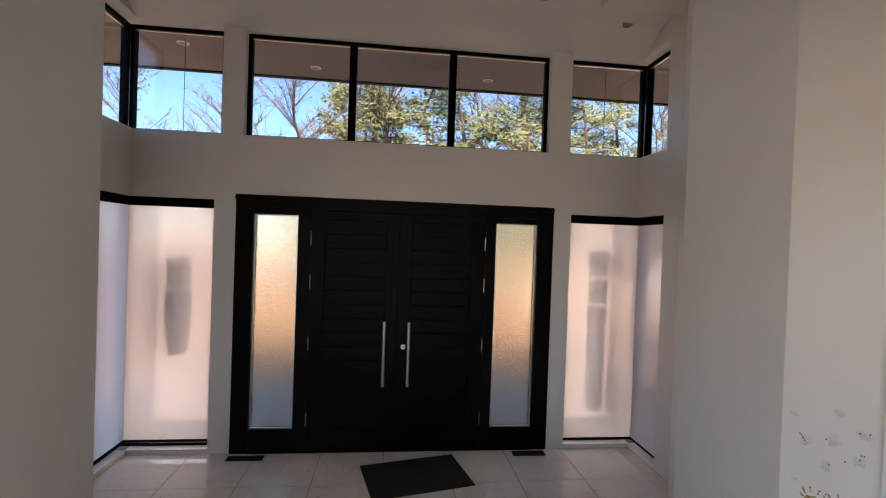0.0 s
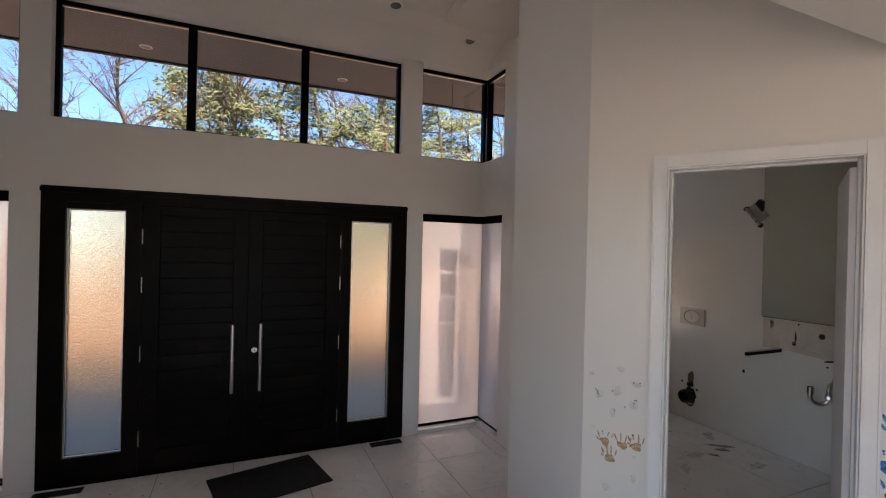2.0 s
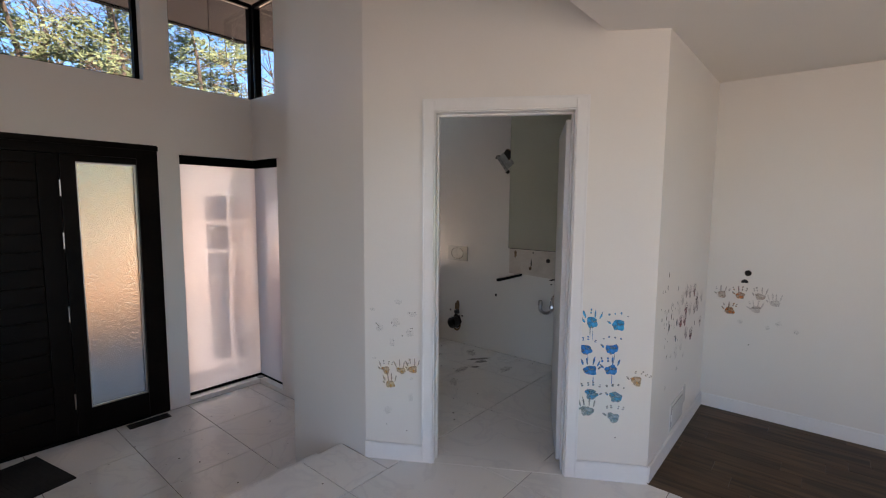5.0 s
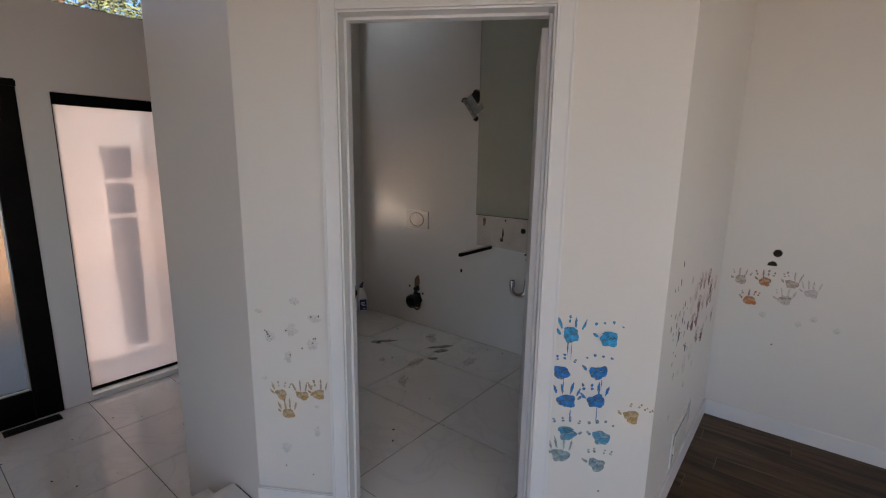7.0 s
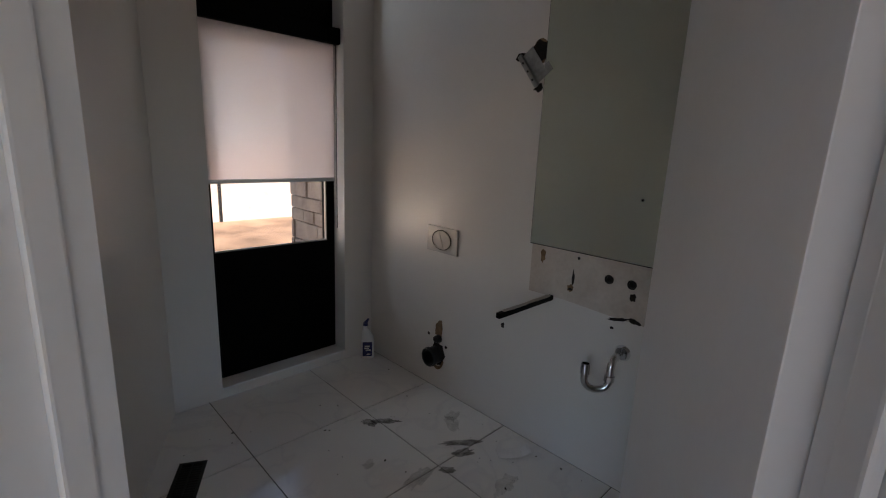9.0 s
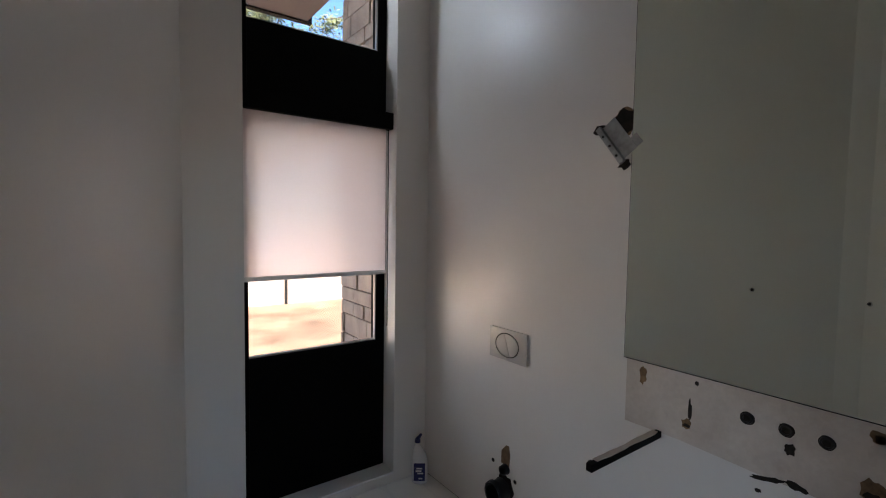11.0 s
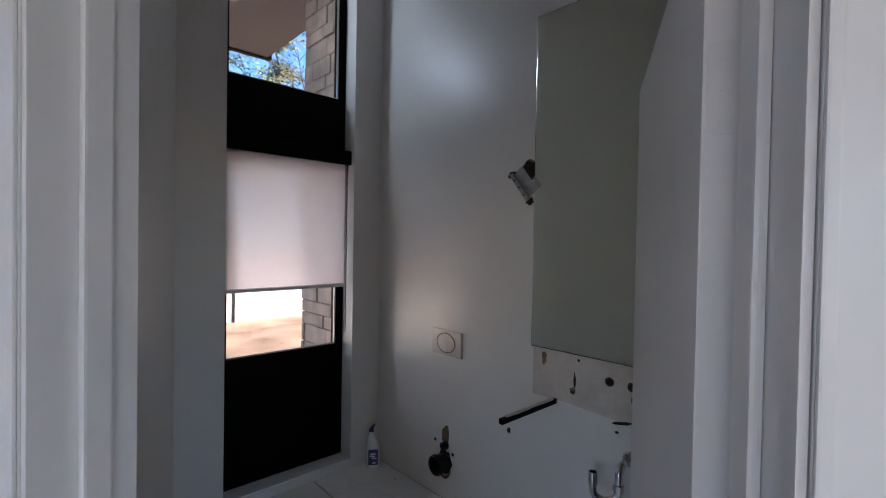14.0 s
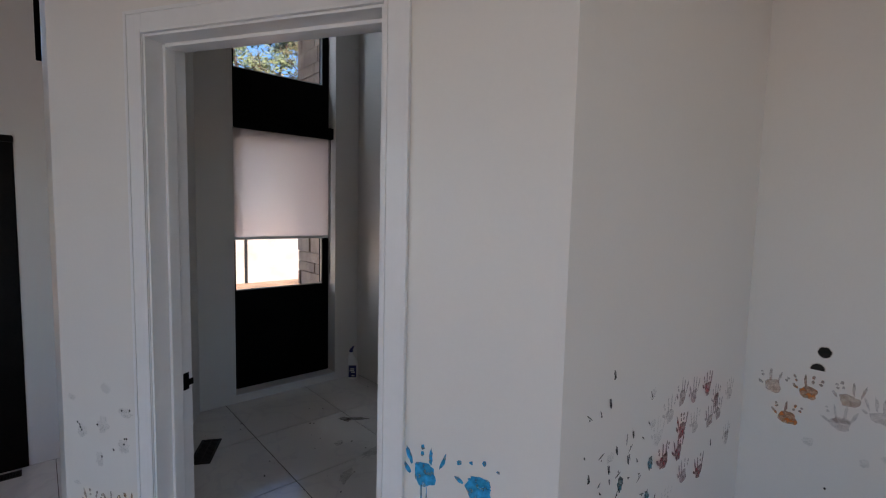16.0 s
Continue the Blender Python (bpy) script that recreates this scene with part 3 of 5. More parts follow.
def powder_doorway():
    th = empty("door_1")
    tagged(th, "white painted door casing and jambs of the powder room", "door frame", kind="structure")
    top = DTOP + CASE
    # foyer side: flat casing with a raised back band and a rounded inner bead
    for a, b, o, i in ((DS0 - CASE, DS0, DS0 - CASE, DS0 - 0.010), (DS1, DS1 + CASE, DS1 + CASE - 0.010, DS1)):
        part("casing", slant_box(a, b, -0.013, -0.001, 0.001, top, 0.002), TRIM, th)
        part("back_band", slant_box(o, o + 0.010, -0.017, -0.0135, 0.001, top, 0.0015), TRIM, th)
        part("bead", slant_box(i, i + 0.010, -0.018, -0.0135, 0.001, DTOP + 0.010, 0.002), TRIM, th)
    part("casing", slant_box(DS0 + 0.0005, DS1 - 0.0005, -0.013, -0.001, DTOP, top, 0.002), TRIM, th)
    part("back_band", slant_box(DS0 - CASE + 0.0105, DS1 + CASE - 0.0105, -0.017, -0.0135, top - 0.010, top, 0.0015), TRIM, th)
    part("bead", slant_box(DS0 + 0.0005, DS1 - 0.0005, -0.018, -0.0135, DTOP, DTOP + 0.010, 0.002), TRIM, th)
    # jambs, rebated for the leaf
    for a, b, c in ((DS0 + 0.001, DS0 + 0.008, DS0 + 0.019), (DS1 - 0.008, DS1 - 0.001, DS1 - 0.019)):
        part("jamb", slant_box(a, b, -0.010, WT + 0.006, 0.001, DTOP - 0.001, 0.001), TRIM, th)
        a2, b2 = (b + 0.0003, c) if c > b else (c, a - 0.0003)
        part("stop", slant_box(a2, b2, 0.045, 0.083, 0.001, DTOP - 0.012, 0.004), TRIM, th)
    part("jamb", slant_box(DS0 + 0.0085, DS1 - 0.0085, -0.010, WT + 0.006, DTOP - 0.008, DTOP - 0.001, 0.001), TRIM, th)
    part("stop", slant_box(DS0 + 0.0195, DS1 - 0.0195, 0.045, 0.083, DTOP - 0.019, DTOP - 0.0083, 0.003), TRIM, th)
    plate = part("strike_plate", slant_box(DS0 + 0.0083, DS0 + 0.0105, 0.088, 0.112, 0.93, 0.985, 0.0), BLACK, th, "black strike plate")
    part("strike_lip", slant_box(DS0 + 0.0084, DS0 + 0.0115, 0.1125, WT + 0.008, 0.942, 0.962, 0.0), BLACK, plate)
    part("threshold", slant_box(DS0 + 0.009, DS1 - 0.009, 0.0, WT, -0.003, 0.002), TILE, th, "white marble threshold strip")
    for a, b in ((DS0 - CASE, DS0 - 0.004), (DS1 + 0.004, DS1 + CASE)):
        part("casing", slant_box(a, b, WT + 0.0015, WT + 0.012, 0.001, DTOP + CASE, 0.004), TRIM, th)
    part("casing", slant_box(DS0 - 0.003, DS1 + 0.003, WT + 0.0015, WT + 0.012, DTOP + 0.004, DTOP + CASE, 0.004), TRIM, th)
    return th


powder_doorway()


def door_leaf():
    hinge = slant(DS1 - 0.001, WT + 0.014, 0)
    th = empty("door_leaf", Matrix.Translation(hinge) @ pose(0, 0, 0, 0, 0, 29.0))
    tagged(th, "white flush powder room door standing wide open inwards", "door")
    slab = part("slab", box(0.0, 0.685, 0.001, 0.036, 0.012, 1.962, 0.0015), DOORWHITE, th)
    for z in (0.25, 1.0, 1.75):
        bm = bmesh.new()
        add_cyl(bm, (0.002, -0.002, z - 0.045), (0.002, -0.002, z + 0.045), 0.0045, seg=12)
        add_box(bm, -0.0012, 0.0, 0.002, 0.032, z - 0.045, z + 0.045)
        for q in (-0.03, 0.0, 0.03):
            add_cyl(bm, (-0.0022, 0.018, z + q), (-0.001, 0.018, z + q), 0.004, seg=10)
        part("hinge", bm, TRIM, th, "hinge painted over in white")
    return th


door_leaf()


# ---- powder room window ----
def powder_window():
    th = empty("window_10")
    tagged(th, "tall narrow black framed window with solid black panels", "window", kind="structure")
    y0, y1 = BY + 0.13, BY + 0.2
    X0, X1 = WX0, WX1
    part("window_frame", box(X0, X0 + 0.05, y0, y1, WZ0, WZ1), BLACK, th)
    part("window_frame", box(X1 - 0.055, X1, y0, y1, WZ0, WZ1), BLACK, th)
    part("window_frame", box(X0 + 0.05, X1 - 0.055, y0, y1, WZ1 - 0.06, WZ1), BLACK, th)
    part("solid_panel", box(X0 + 0.05, X1 - 0.055, y0 - 0.004, y1 - 0.01, WZ0, 0.855), BLACK, th, "solid black lower panel")
    part("solid_panel", box(X0 + 0.05, X1 - 0.055, y0 - 0.004, y1 - 0.01, 2.06, 2.585), BLACK, th, "solid black middle panel")
    for z0, z1 in ((0.855, 2.06), (2.585, WZ1 - 0.06)):
        pane = part("pane", box(X0 + 0.045, X1 - 0.05, y0 + 0.04, y0 + 0.046, z0 - 0.005, z1 + 0.005), CLEAR, th)
        pane.visible_shadow = False
        part("glazing_bead", box(X0 + 0.052, X1 - 0.057, y0 + 0.006, y0 + 0.02, z0 + 0.001, z0 + 0.009), STEEL, th)
        part("glazing_bead", box(X1 - 0.066, X1 - 0.057, y0 + 0.006, y0 + 0.02, z0 + 0.01, z1 - 0.002), STEEL, th)
    part("window_sill", box(X0 + 0.001, X1 - 0.001, BY + 0.002, y0 - 0.002, WZ0 + 0.001, WZ0 + 0.012), TRIM, th)
    b = empty("roller_blind")
    tagged(b, "half-lowered white translucent roller blind with a black cassette", "blind")
    part("cassette", box(X0 + 0.003, X1 - 0.003, BY + 0.03, BY + 0.1, 2.12, 2.215, 0.006), BLACK, b)
    part("cloth", box(X0 + 0.012, X1 - 0.035, BY + 0.064, BY + 0.066, 1.29, 2.121), BLIND, b)
    part("bottom_bar", box(X0 + 0.012, X1 - 0.035, BY + 0.055, BY + 0.073, 1.268, 1.29, 0.003), PLASTIC_W, b)
    bm = bmesh.new()
    add_cyl(bm, (X1 - 0.02, BY + 0.06, 0.95), (X1 - 0.02, BY + 0.06, 2.12), 0.0025, seg=8)
    part("chain", bm, BLACK, b, "thin dark bead chain")
    return th


powder_window()

# ---- powder room: mirror ----
m_ob = empty("wall_mirror", pose(BX, 2.26, 1.9))
tagged(m_ob, "tall frameless wall mirror", "mirror")
part("mirror_glass", box(-0.010, -0.004, 1.56 - 2.26, 2.667 - 2.26, 1.075 - 1.9, 2.742 - 1.9, 0.001), MIRROR, m_ob)
part("backing", box(-0.0035, 0.0, 1.555 - 2.26, 2.6725 - 2.26, 1.0695 - 1.9, 2.7475 - 1.9), BLACK, m_ob)

# ---- outdoors ----
GZ = -0.66
bm = bmesh.new()
bmesh.ops.create_grid(bm, x_segments=60, y_segments=60, size=400)
bmesh.ops.translate(bm, verts=bm.verts, vec=(0, 0, GZ))
structure("ground", bm, SOIL, "tan leaf-littered ground with dry grass", "ground")
structure("pavement", box(-4, 3.05, YF + 0.26, 7.6, GZ - 0.1, LOW - 0.05, 0.01), PORCH, "grey paved porch slab", "pavement")
bm = box(-3.2, 4.53, YF + 0.21, 6.56, 3.68, 3.9)
structure("soffit", bm, SOFFIT, "taupe porch soffit", "soffit")
structure("soffit_side", box(3.13, 4.53, 4.285, YF + 0.208, 3.68, 3.9), SOFFIT, "taupe porch soffit beside the powder room", "soffit")
structure("fascia", box(-3.25, 4.58, 6.562, 6.63, 3.665, 4.3), BLACK, "dark roof fascia", "fascia")
structure("wall_outer_infill", box(3.12, 4.2, BY + 0.26, BY + 0.3, 3.63, 4.3), SOFFIT, "taupe wall over the powder room window", "wall")


def downlight(x, y, z, slope=0.0, group="porch downlights", label="small round white recessed downlight in the porch soffit"):
    th = empty("recessed_downlight", Matrix.Translation((x, y, z)) @ pose(0, 0, 0, 180 + slope))
    tagged(th, label, "downlight", group)
    part("trim_ring", add_ring(bmesh.new(), Matrix.Identity(4), 0.066, 0.05, 0.006, rim=0.01), PLASTIC_W, th, smooth=False)
    bm = bmesh.new()
    bmesh.ops.create_circle(bm, cap_ends=True, segments=24, radius=0.05, matrix=Matrix.Translation((0, 0, 0.002)))
    part("lens", bm, LAMP, th)
    return th


for x, y in ((-0.56, 6.2), (1.58, 6.2), (-1.9, 5.75), (3.77, 5.48), (3.74, 4.70)):
    downlight(x, y, 3.679)
downlight(2.60, 4.61, 3.748, -22, "entry downlights", "round white recessed ceiling downlight")
downlight(1.71, 4.38, 3.80, -10, "entry downlights", "round white recessed ceiling downlight")


def tree(name, x, y, h, seed, leafy, mat, label, crown_from=0.25, width=0.3, n=900):
    rng = random.Random(seed)
    th = empty(name, pose(x, y, GZ - 0.05))
    tagged(th, label, "tree", "trees beyond the porch")
    bm = bmesh.new()
    r0 = h * 0.018
    pts = [Vector((0, 0, 0))]
    for i in range(1, 9):
        pts.append(Vector((rng.uniform(-0.02, 0.02) * h * i / 4, rng.uniform(-0.02, 0.02) * h * i / 4, h * i / 8)))
    for i, (a, b) in enumerate(zip(pts, pts[1:])):
        add_cyl(bm, a, b, r0 * (1 - i / 8.5), r0 * (1 - (i + 1) / 8.5), seg=8, caps=False)
    tips = []
    limbs = 46 if leafy else 38
    for k in range(limbs):
        f = crown_from + (1 - crown_from) * (k + rng.random()) / limbs
        i = min(7, int(f * 8))
        base = pts[i].lerp(pts[i + 1], f * 8 - i)
        a = rng.uniform(0, 2 * math.pi)
        ln = h * width * (1.15 - f) * rng.uniform(0.7, 1.2) + 0.25
        up = rng.uniform(-0.1, 0.3) if leafy else rng.uniform(0.5, 1.1)
        d = Vector((math.cos(a), math.sin(a), up)).normalized()
        last = base
        for q in range(3):
            nxt = last + d * ln / 3 + Vector((rng.uniform(-.1, .1), rng.uniform(-.1, .1), rng.uniform(-.05, .12))) * ln * 0.4
            rr = r0 * 0.3 * (1 - f * 0.6)
            add_cyl(bm, last, nxt, rr * (1 - q * 0.3), rr * (0.7 - q * 0.3), seg=5, caps=False)
            tips.append((last, nxt))
            if not leafy or q > 0:
                for _ in range(4 if not leafy else 1):
                    e = nxt + Vector((rng.uniform(-1, 1), rng.uniform(-1, 1), rng.uniform(-0.2, 1))) * ln * 0.28
                    add_cyl(bm, nxt.lerp(last, rng.random()), e, rr * 0.35, rr * 0.12, seg=4, caps=False)
                    tips.append((nxt, e))
            last = nxt
    part("trunk", bm, BARK, th)
    verts, faces = [], []
    size = h * (0.0105 if leafy else 0.006)
    for _ in range(n):
        a, b = rng.choice(tips)
        c = a.lerp(b, rng.random() ** 0.6) + Vector((rng.gauss(0, 1), rng.gauss(0, 1), rng.gauss(0, 0.6))) * h * 0.016
        for _q in range(7 if leafy else 2):
            q = c + Vector((rng.gauss(0, 1), rng.gauss(0, 1), rng.gauss(0, 0.5))) * size * 1.6
            u = Vector((rng.uniform(-1, 1), rng.uniform(-1, 1), rng.uniform(-0.5, 0.5))).normalized() * size * rng.uniform(0.6, 1.5)
            w = u.orthogonal().normalized() * size * rng.uniform(0.2, 0.5)
            k = len(verts)
            verts += [q - u, q + w, q + u, q - w]
            faces.append((k, k + 1, k + 2, k + 3))
    me = bpy.data.meshes.new("crown")
    me.from_pydata(verts, [], faces)
    me.materials.append(mat)
    cr = new("crown", me)
    cr.parent = th
    return th


for i, (x, y, h) in enumerate(((1.6, 17, 9.5), (3.2, 19, 10.5), (5.4, 17.5, 9.5), (7.2, 16.5, 9.0), (-0.4, 23, 9.5), (9.8, 19, 10), (12.5, 17, 10), (8.6, 25, 12), (-0.2, 15.5, 8.6), (-1.6, 21, 9.0))):
    tree("evergreen_tree", x, y, h, 10 + i, True, NEEDLE, "evergreen conifer with drooping green boughs", 0.18, 0.3, 1050)
for i, (x, y, h) in enumerate(((-2.5, 15, 8), (-5.5, 18, 8.5), (-7.5, 15.5, 7.5), (0.3, 16, 9), (4.4, 23, 11), (-4.0, 24, 8), (9.2, 14.5, 9), (6.4, 21, 12))):
    tree("bare_tree", x, y, h, 40 + i, False, DRYLEAF, "mostly bare deciduous tree with a few dry leaves", 0.3, 0.42, 800)

# far wall seen under the powder room blind
fw = empty("garden_wall", pose(8.0, 14.0, GZ))
tagged(fw, "sunlit white masonry garden wall", "wall")
part("masonry", box(-3.2, 3.6, 0, 0.25, -0.05, 1.5, 0.01), FENCE, fw)
part("coping", box(-3.25, 3.65, -0.04, 0.29, 1.502, 1.58, 0.01), STONE, fw)
for k in (-1.35, 2.15):
    part("post", box(k - 0.035, k + 0.035, -0.06, -0.002, -0.05, 1.5), VENT, fw)


# ---- paint marks on the walls ----
def paint_mark(name, color, cover=0.85, scale=48.0, soft=0.27):
    m = material(name, color, rough=0.55, vary=0.18, scale=18, fine=90, bump=0.05)
    n, l = m.node_tree.nodes, m.node_tree.links
    co, no, mr = n.new("ShaderNodeTexCoord"), n.new("ShaderNodeTexNoise"), n.new("ShaderNodeMapRange")
    no.inputs["Scale"].default_value, no.inputs["Detail"].default_value = scale, 4
    l.new(co.outputs["Object"], no.inputs["Vector"])
    mr.inputs["From Min"].default_value, mr.inputs["From Max"].default_value = 0.5 - soft, 0.5 + soft * 0.6
    mr.inputs["To Min"].default_value, mr.inputs["To Max"].default_value = cover * 0.1, cover
    l.new(no.outputs["Fac"], mr.inputs["Value"])
    l.new(mr.outputs[0], n["Principled BSDF"].inputs["Alpha"])
    return m


BLUE_L = paint_mark("light_blue_paint", (0.006, 0.38, 0.72), 0.95)
BLUE_D = paint_mark("deep_blue_paint", (0.001, 0.22, 0.60), 0.97)
BLUE_P = paint_mark("pale_blue_paint", (0.06, 0.36, 0.58), 0.68)
BLUE_F = paint_mark("faded_blue_paint", (0.18, 0.40, 0.50), 0.5)
OCHRE = paint_mark("ochre_paint", (0.74, 0.42, 0.10), 0.5)
GREYP = paint_mark("grey_smudge", (0.30, 0.31, 0.32), 0.07, 25)
DARKP = paint_mark("dark_paint_fleck", (0.05, 0.05, 0.05), 0.75)
ORANGE = paint_mark("orange_paint", (0.72, 0.25, 0.05), 0.62)
PEACH = paint_mark("faded_peach_paint", (0.64, 0.31, 0.14), 0.32)
PINKP = paint_mark("faded_pink_paint", (0.56, 0.30, 0.27), 0.17)
REDP = paint_mark("red_paint", (0.45, 0.07, 0.08), 0.62)
RED_F = paint_mark("faded_red_paint", (0.46, 0.15, 0.17), 0.34)
TEALP = paint_mark("teal_paint", (0.05, 0.22, 0.28), 0.7)
STAIN = paint_mark("brown_floor_stain", (0.16, 0.10, 0.06), 0.4, 22)
STAIN_F = paint_mark("faint_floor_stain", (0.25, 0.19, 0.14), 0.13, 18)

# frames on the walls: local x to the viewer's right, y up, z out of the wall
ON_SLANT = Matrix(((UW.x, 0, -NIN.x, A0.x), (UW.y, 0, -NIN.y, A0.y), (0, 1, 0, 0), (0, 0, 0, 1)))
ON_NORTH = Matrix(((1, 0, 0, 0), (0, 0, -1, 0.945), (0, 1, 0, 0), (0, 0, 0, 1)))
ON_EAST = Matrix(((0, 0, -1, BX - 0.015), (-1, 0, 0, 0), (0, 1, 0, 0), (0, 0, 0, 1)))
ON_MIRROR = Matrix(((0, 0, -1, BX), (-1, 0, 0, 0), (0, 1, 0, 0), (0, 0, 0, 1)))


def blob(rng, cx, cy, rx, ry, turn=0.0, seg=16, rough=0.13):
    pts = []
    for i in range(seg):
        a = 2 * math.pi * i / seg
        k = 1 + rng.uniform(-rough, rough)
        x, y = rx * k * math.cos(a), ry * k * math.sin(a)
        pts.append((cx + x * math.cos(turn) - y * math.sin(turn), cy + x * math.sin(turn) + y * math.cos(turn)))
    return pts


def palm_outline(rng, cx, cy, rx, ry, turn=0.0, seg=34):
    """A pressed palm: broad at the knuckles, drawn in at the heel, with a lobed edge."""
    ph = [rng.uniform(0, 2 * math.pi) for _ in range(4)]
    pts = []
    for i in range(seg):
        a = 2 * math.pi * i / seg
        k = 1 + 0.10 * math.sin(2 * a + ph[0]) + 0.10 * math.sin(3 * a + ph[1]) + 0.06 * math.sin(5 * a + ph[2]) + 0.04 * math.sin(9 * a + ph[3]) + rng.uniform(-0.02, 0.02)
        c, d = math.cos(a), math.sin(a)
        x = rx * k * math.copysign(abs(c) ** 0.75, c) * (1.0 + 0.16 * d)
        y = ry * k * math.copysign(abs(d) ** 0.75, d)
        pts.append((cx + x * math.cos(turn) - y * math.sin(turn), cy + x * math.sin(turn) + y * math.cos(turn)))
    return pts


MARKS = [0]


def mark_thing(name, m, x, y, mat, outlines, label, category, group):
    MARKS[0] += 1
    th_m = m @ Matrix.Translation((x, y, 0.0012 + (MARKS[0] % 5) * 0.0003))
    bm = bmesh.new()
    for k, pts in enumerate(outlines):
        add_prism(bm, pts, Matrix.Translation((0, 0, (k % 6) * 0.00006)), 0.0006)
    ob = finish(name, bm, mat)
    ob.matrix_world = th_m
    tagged(ob, label, category, group)
    return ob


def palm_print(m, x, y, mat, seed, label, group, size=1.0, lean=0.0, flip=1, fingers=1.0, drips=0, squash=1.0):
    """A painted palm with four fingers and a thumb; fingers under 1 leaves only their tips."""
    rng = random.Random(seed)
    s = size
    MARKS[0] += 1
    th = empty("handprint", m @ Matrix.Translation((x, y, 0.0012 + (MARKS[0] % 5) * 0.0003)))
    tagged(th, label, "handprint", group)
    count = [0]

    def dab(name, pts):
        count[0] += 1
        part(name, add_prism(bmesh.new(), pts, Matrix.Translation((0, 0, (count[0] % 6) * 0.00006)), 0.0006), mat, th)

    dab("palm", palm_outline(rng, rng.uniform(-0.003, 0.003), -0.002 * s, rng.uniform(0.027, 0.032) * s * squash, rng.uniform(0.024, 0.029) * s, rng.uniform(-0.2, 0.35) * flip))
    if rng.random() < 0.2:
        dab("palm_edge", blob(rng, 0.006 * s * flip, 0.017 * s, 0.029 * s * squash, 0.014 * s, rng.uniform(-0.2, 0.2), 22, 0.2))
    for fx, a, ln in ((-0.028, 0.3, 0.046), (-0.010, 0.1, 0.058), (0.010, -0.08, 0.056), (0.028, -0.3, 0.044)):
        a += lean + rng.uniform(-0.1, 0.1)
        fx *= s * flip * squash
        ln *= s * rng.uniform(0.6, 0.85)
        start = 0.030 * s if fingers >= 1 else (0.036 + ln / s * (1 - fingers) * 0.8) * s
        half = ln * fingers * 0.5
        c0 = start + half
        cx, cy = fx - math.sin(a) * c0 * flip * squash, math.cos(a) * c0
        if fingers >= 0.7 and rng.random() < 0.72:
            # a streak that runs up from the palm
            dab("finger", blob(rng, cx + math.sin(a) * 0.008 * s * flip, cy - 0.008 * s, rng.uniform(0.0042, 0.0062) * s * squash, half + 0.008 * s, a * flip, 20, 0.26))
        else:
            # joint pads with bare gaps between
            pads = 2 if fingers > 0.4 else 1
            for p in range(pads):
                o = (p + 0.5) / pads * 2 - 1
                dab("fingertip" if p else "finger", blob(rng, cx - math.sin(a) * half * o * flip * squash, cy + math.cos(a) * half * o, rng.uniform(0.0042, 0.0066) * s * squash,
                                                         half / pads * rng.uniform(0.6, 1.0), a * flip + rng.uniform(-0.25, 0.25), 12, 0.26))
    dab("thumb", blob(rng, -0.049 * s * flip * squash, rng.uniform(0.008, 0.018) * s, 0.0055 * s * squash, rng.uniform(0.010, 0.018) * s, rng.uniform(0.6, 1.0) * flip, 12, 0.28))
    for d in range(drips):
        dab("drip", blob(rng, rng.uniform(-0.02, 0.02) * s, -0.045 * s - rng.random() * 0.02, rng.uniform(0.0012, 0.0026) * s, rng.uniform(0.015, 0.035) * s, 0, 10, 0.3))
    return th


def smudge(m, x, y, mat, seed, w, h, label="faint grey smudge on the painted wall", group="wall smudges", turn=0.0, specks=3):
    rng = random.Random(seed)
    out = [blob(rng, 0, 0, w * 0.75, h * 0.75, turn, 20, 0.3)]
    for _ in range(specks):
        out.append(blob(rng, rng.uniform(-0.6, 0.6) * w, rng.uniform(-0.6, 0.6) * h, 0.0022, 0.0028, 0, 7, 0.3))
    return mark_thing("smudge", m, x, y, mat, out, label, "smudge", group)


G1 = "blue handprints by the powder room door"
for k, (s, z, mt, fg, dr, fl, lab) in enumerate((
        (1.298, 0.876, BLUE_L, 0.75, 3, 1, "light blue dripping painted handprint on the white wall"),
        (1.430, 0.866, BLUE_L, 0.35, 0, 1, "light blue painted handprint with separate fingertips"),
        (1.273, 0.726, BLUE_D, 0.6, 1, 1, "deep blue blotchy painted handprint"),
        (1.400, 0.737, BLUE_D, 0.3, 1, 1, "deep blue painted handprint with separate fingertips"),
        (1.294, 0.613, BLUE_D, 0.7, 1, -1, "deep blue smeared painted handprint"),
        (1.402, 0.622, BLUE_D, 0.8, 1, 1, "deep blue painted handprint with slanting fingers"),
        (1.306, 0.476, BLUE_P, 0.6, 0, -1, "pale blue painted handprint fading out"),
        (1.434, 0.473, BLUE_P, 0.35, 0, 1, "pale blue painted handprint with faint fingertips"),
        (1.288, 0.384, BLUE_F, 0.8, 0, 1, "faded grey-blue painted handprint"),
        (1.427, 0.358, BLUE_F, 0.6, 0, 1, "faded grey-blue painted handprint"))):
    palm_print(ON_SLANT, s, z, mt, 100 + k, lab, G1, 0.98, 0.05 * (k % 3 - 1), fl, fg, dr)
palm_print(ON_SLANT, 1.535, 0.569, OCHRE, 120, "ochre streaked handprint near the wall corner", "ochre handprints", 0.9, -0.7, 1, 0.6)
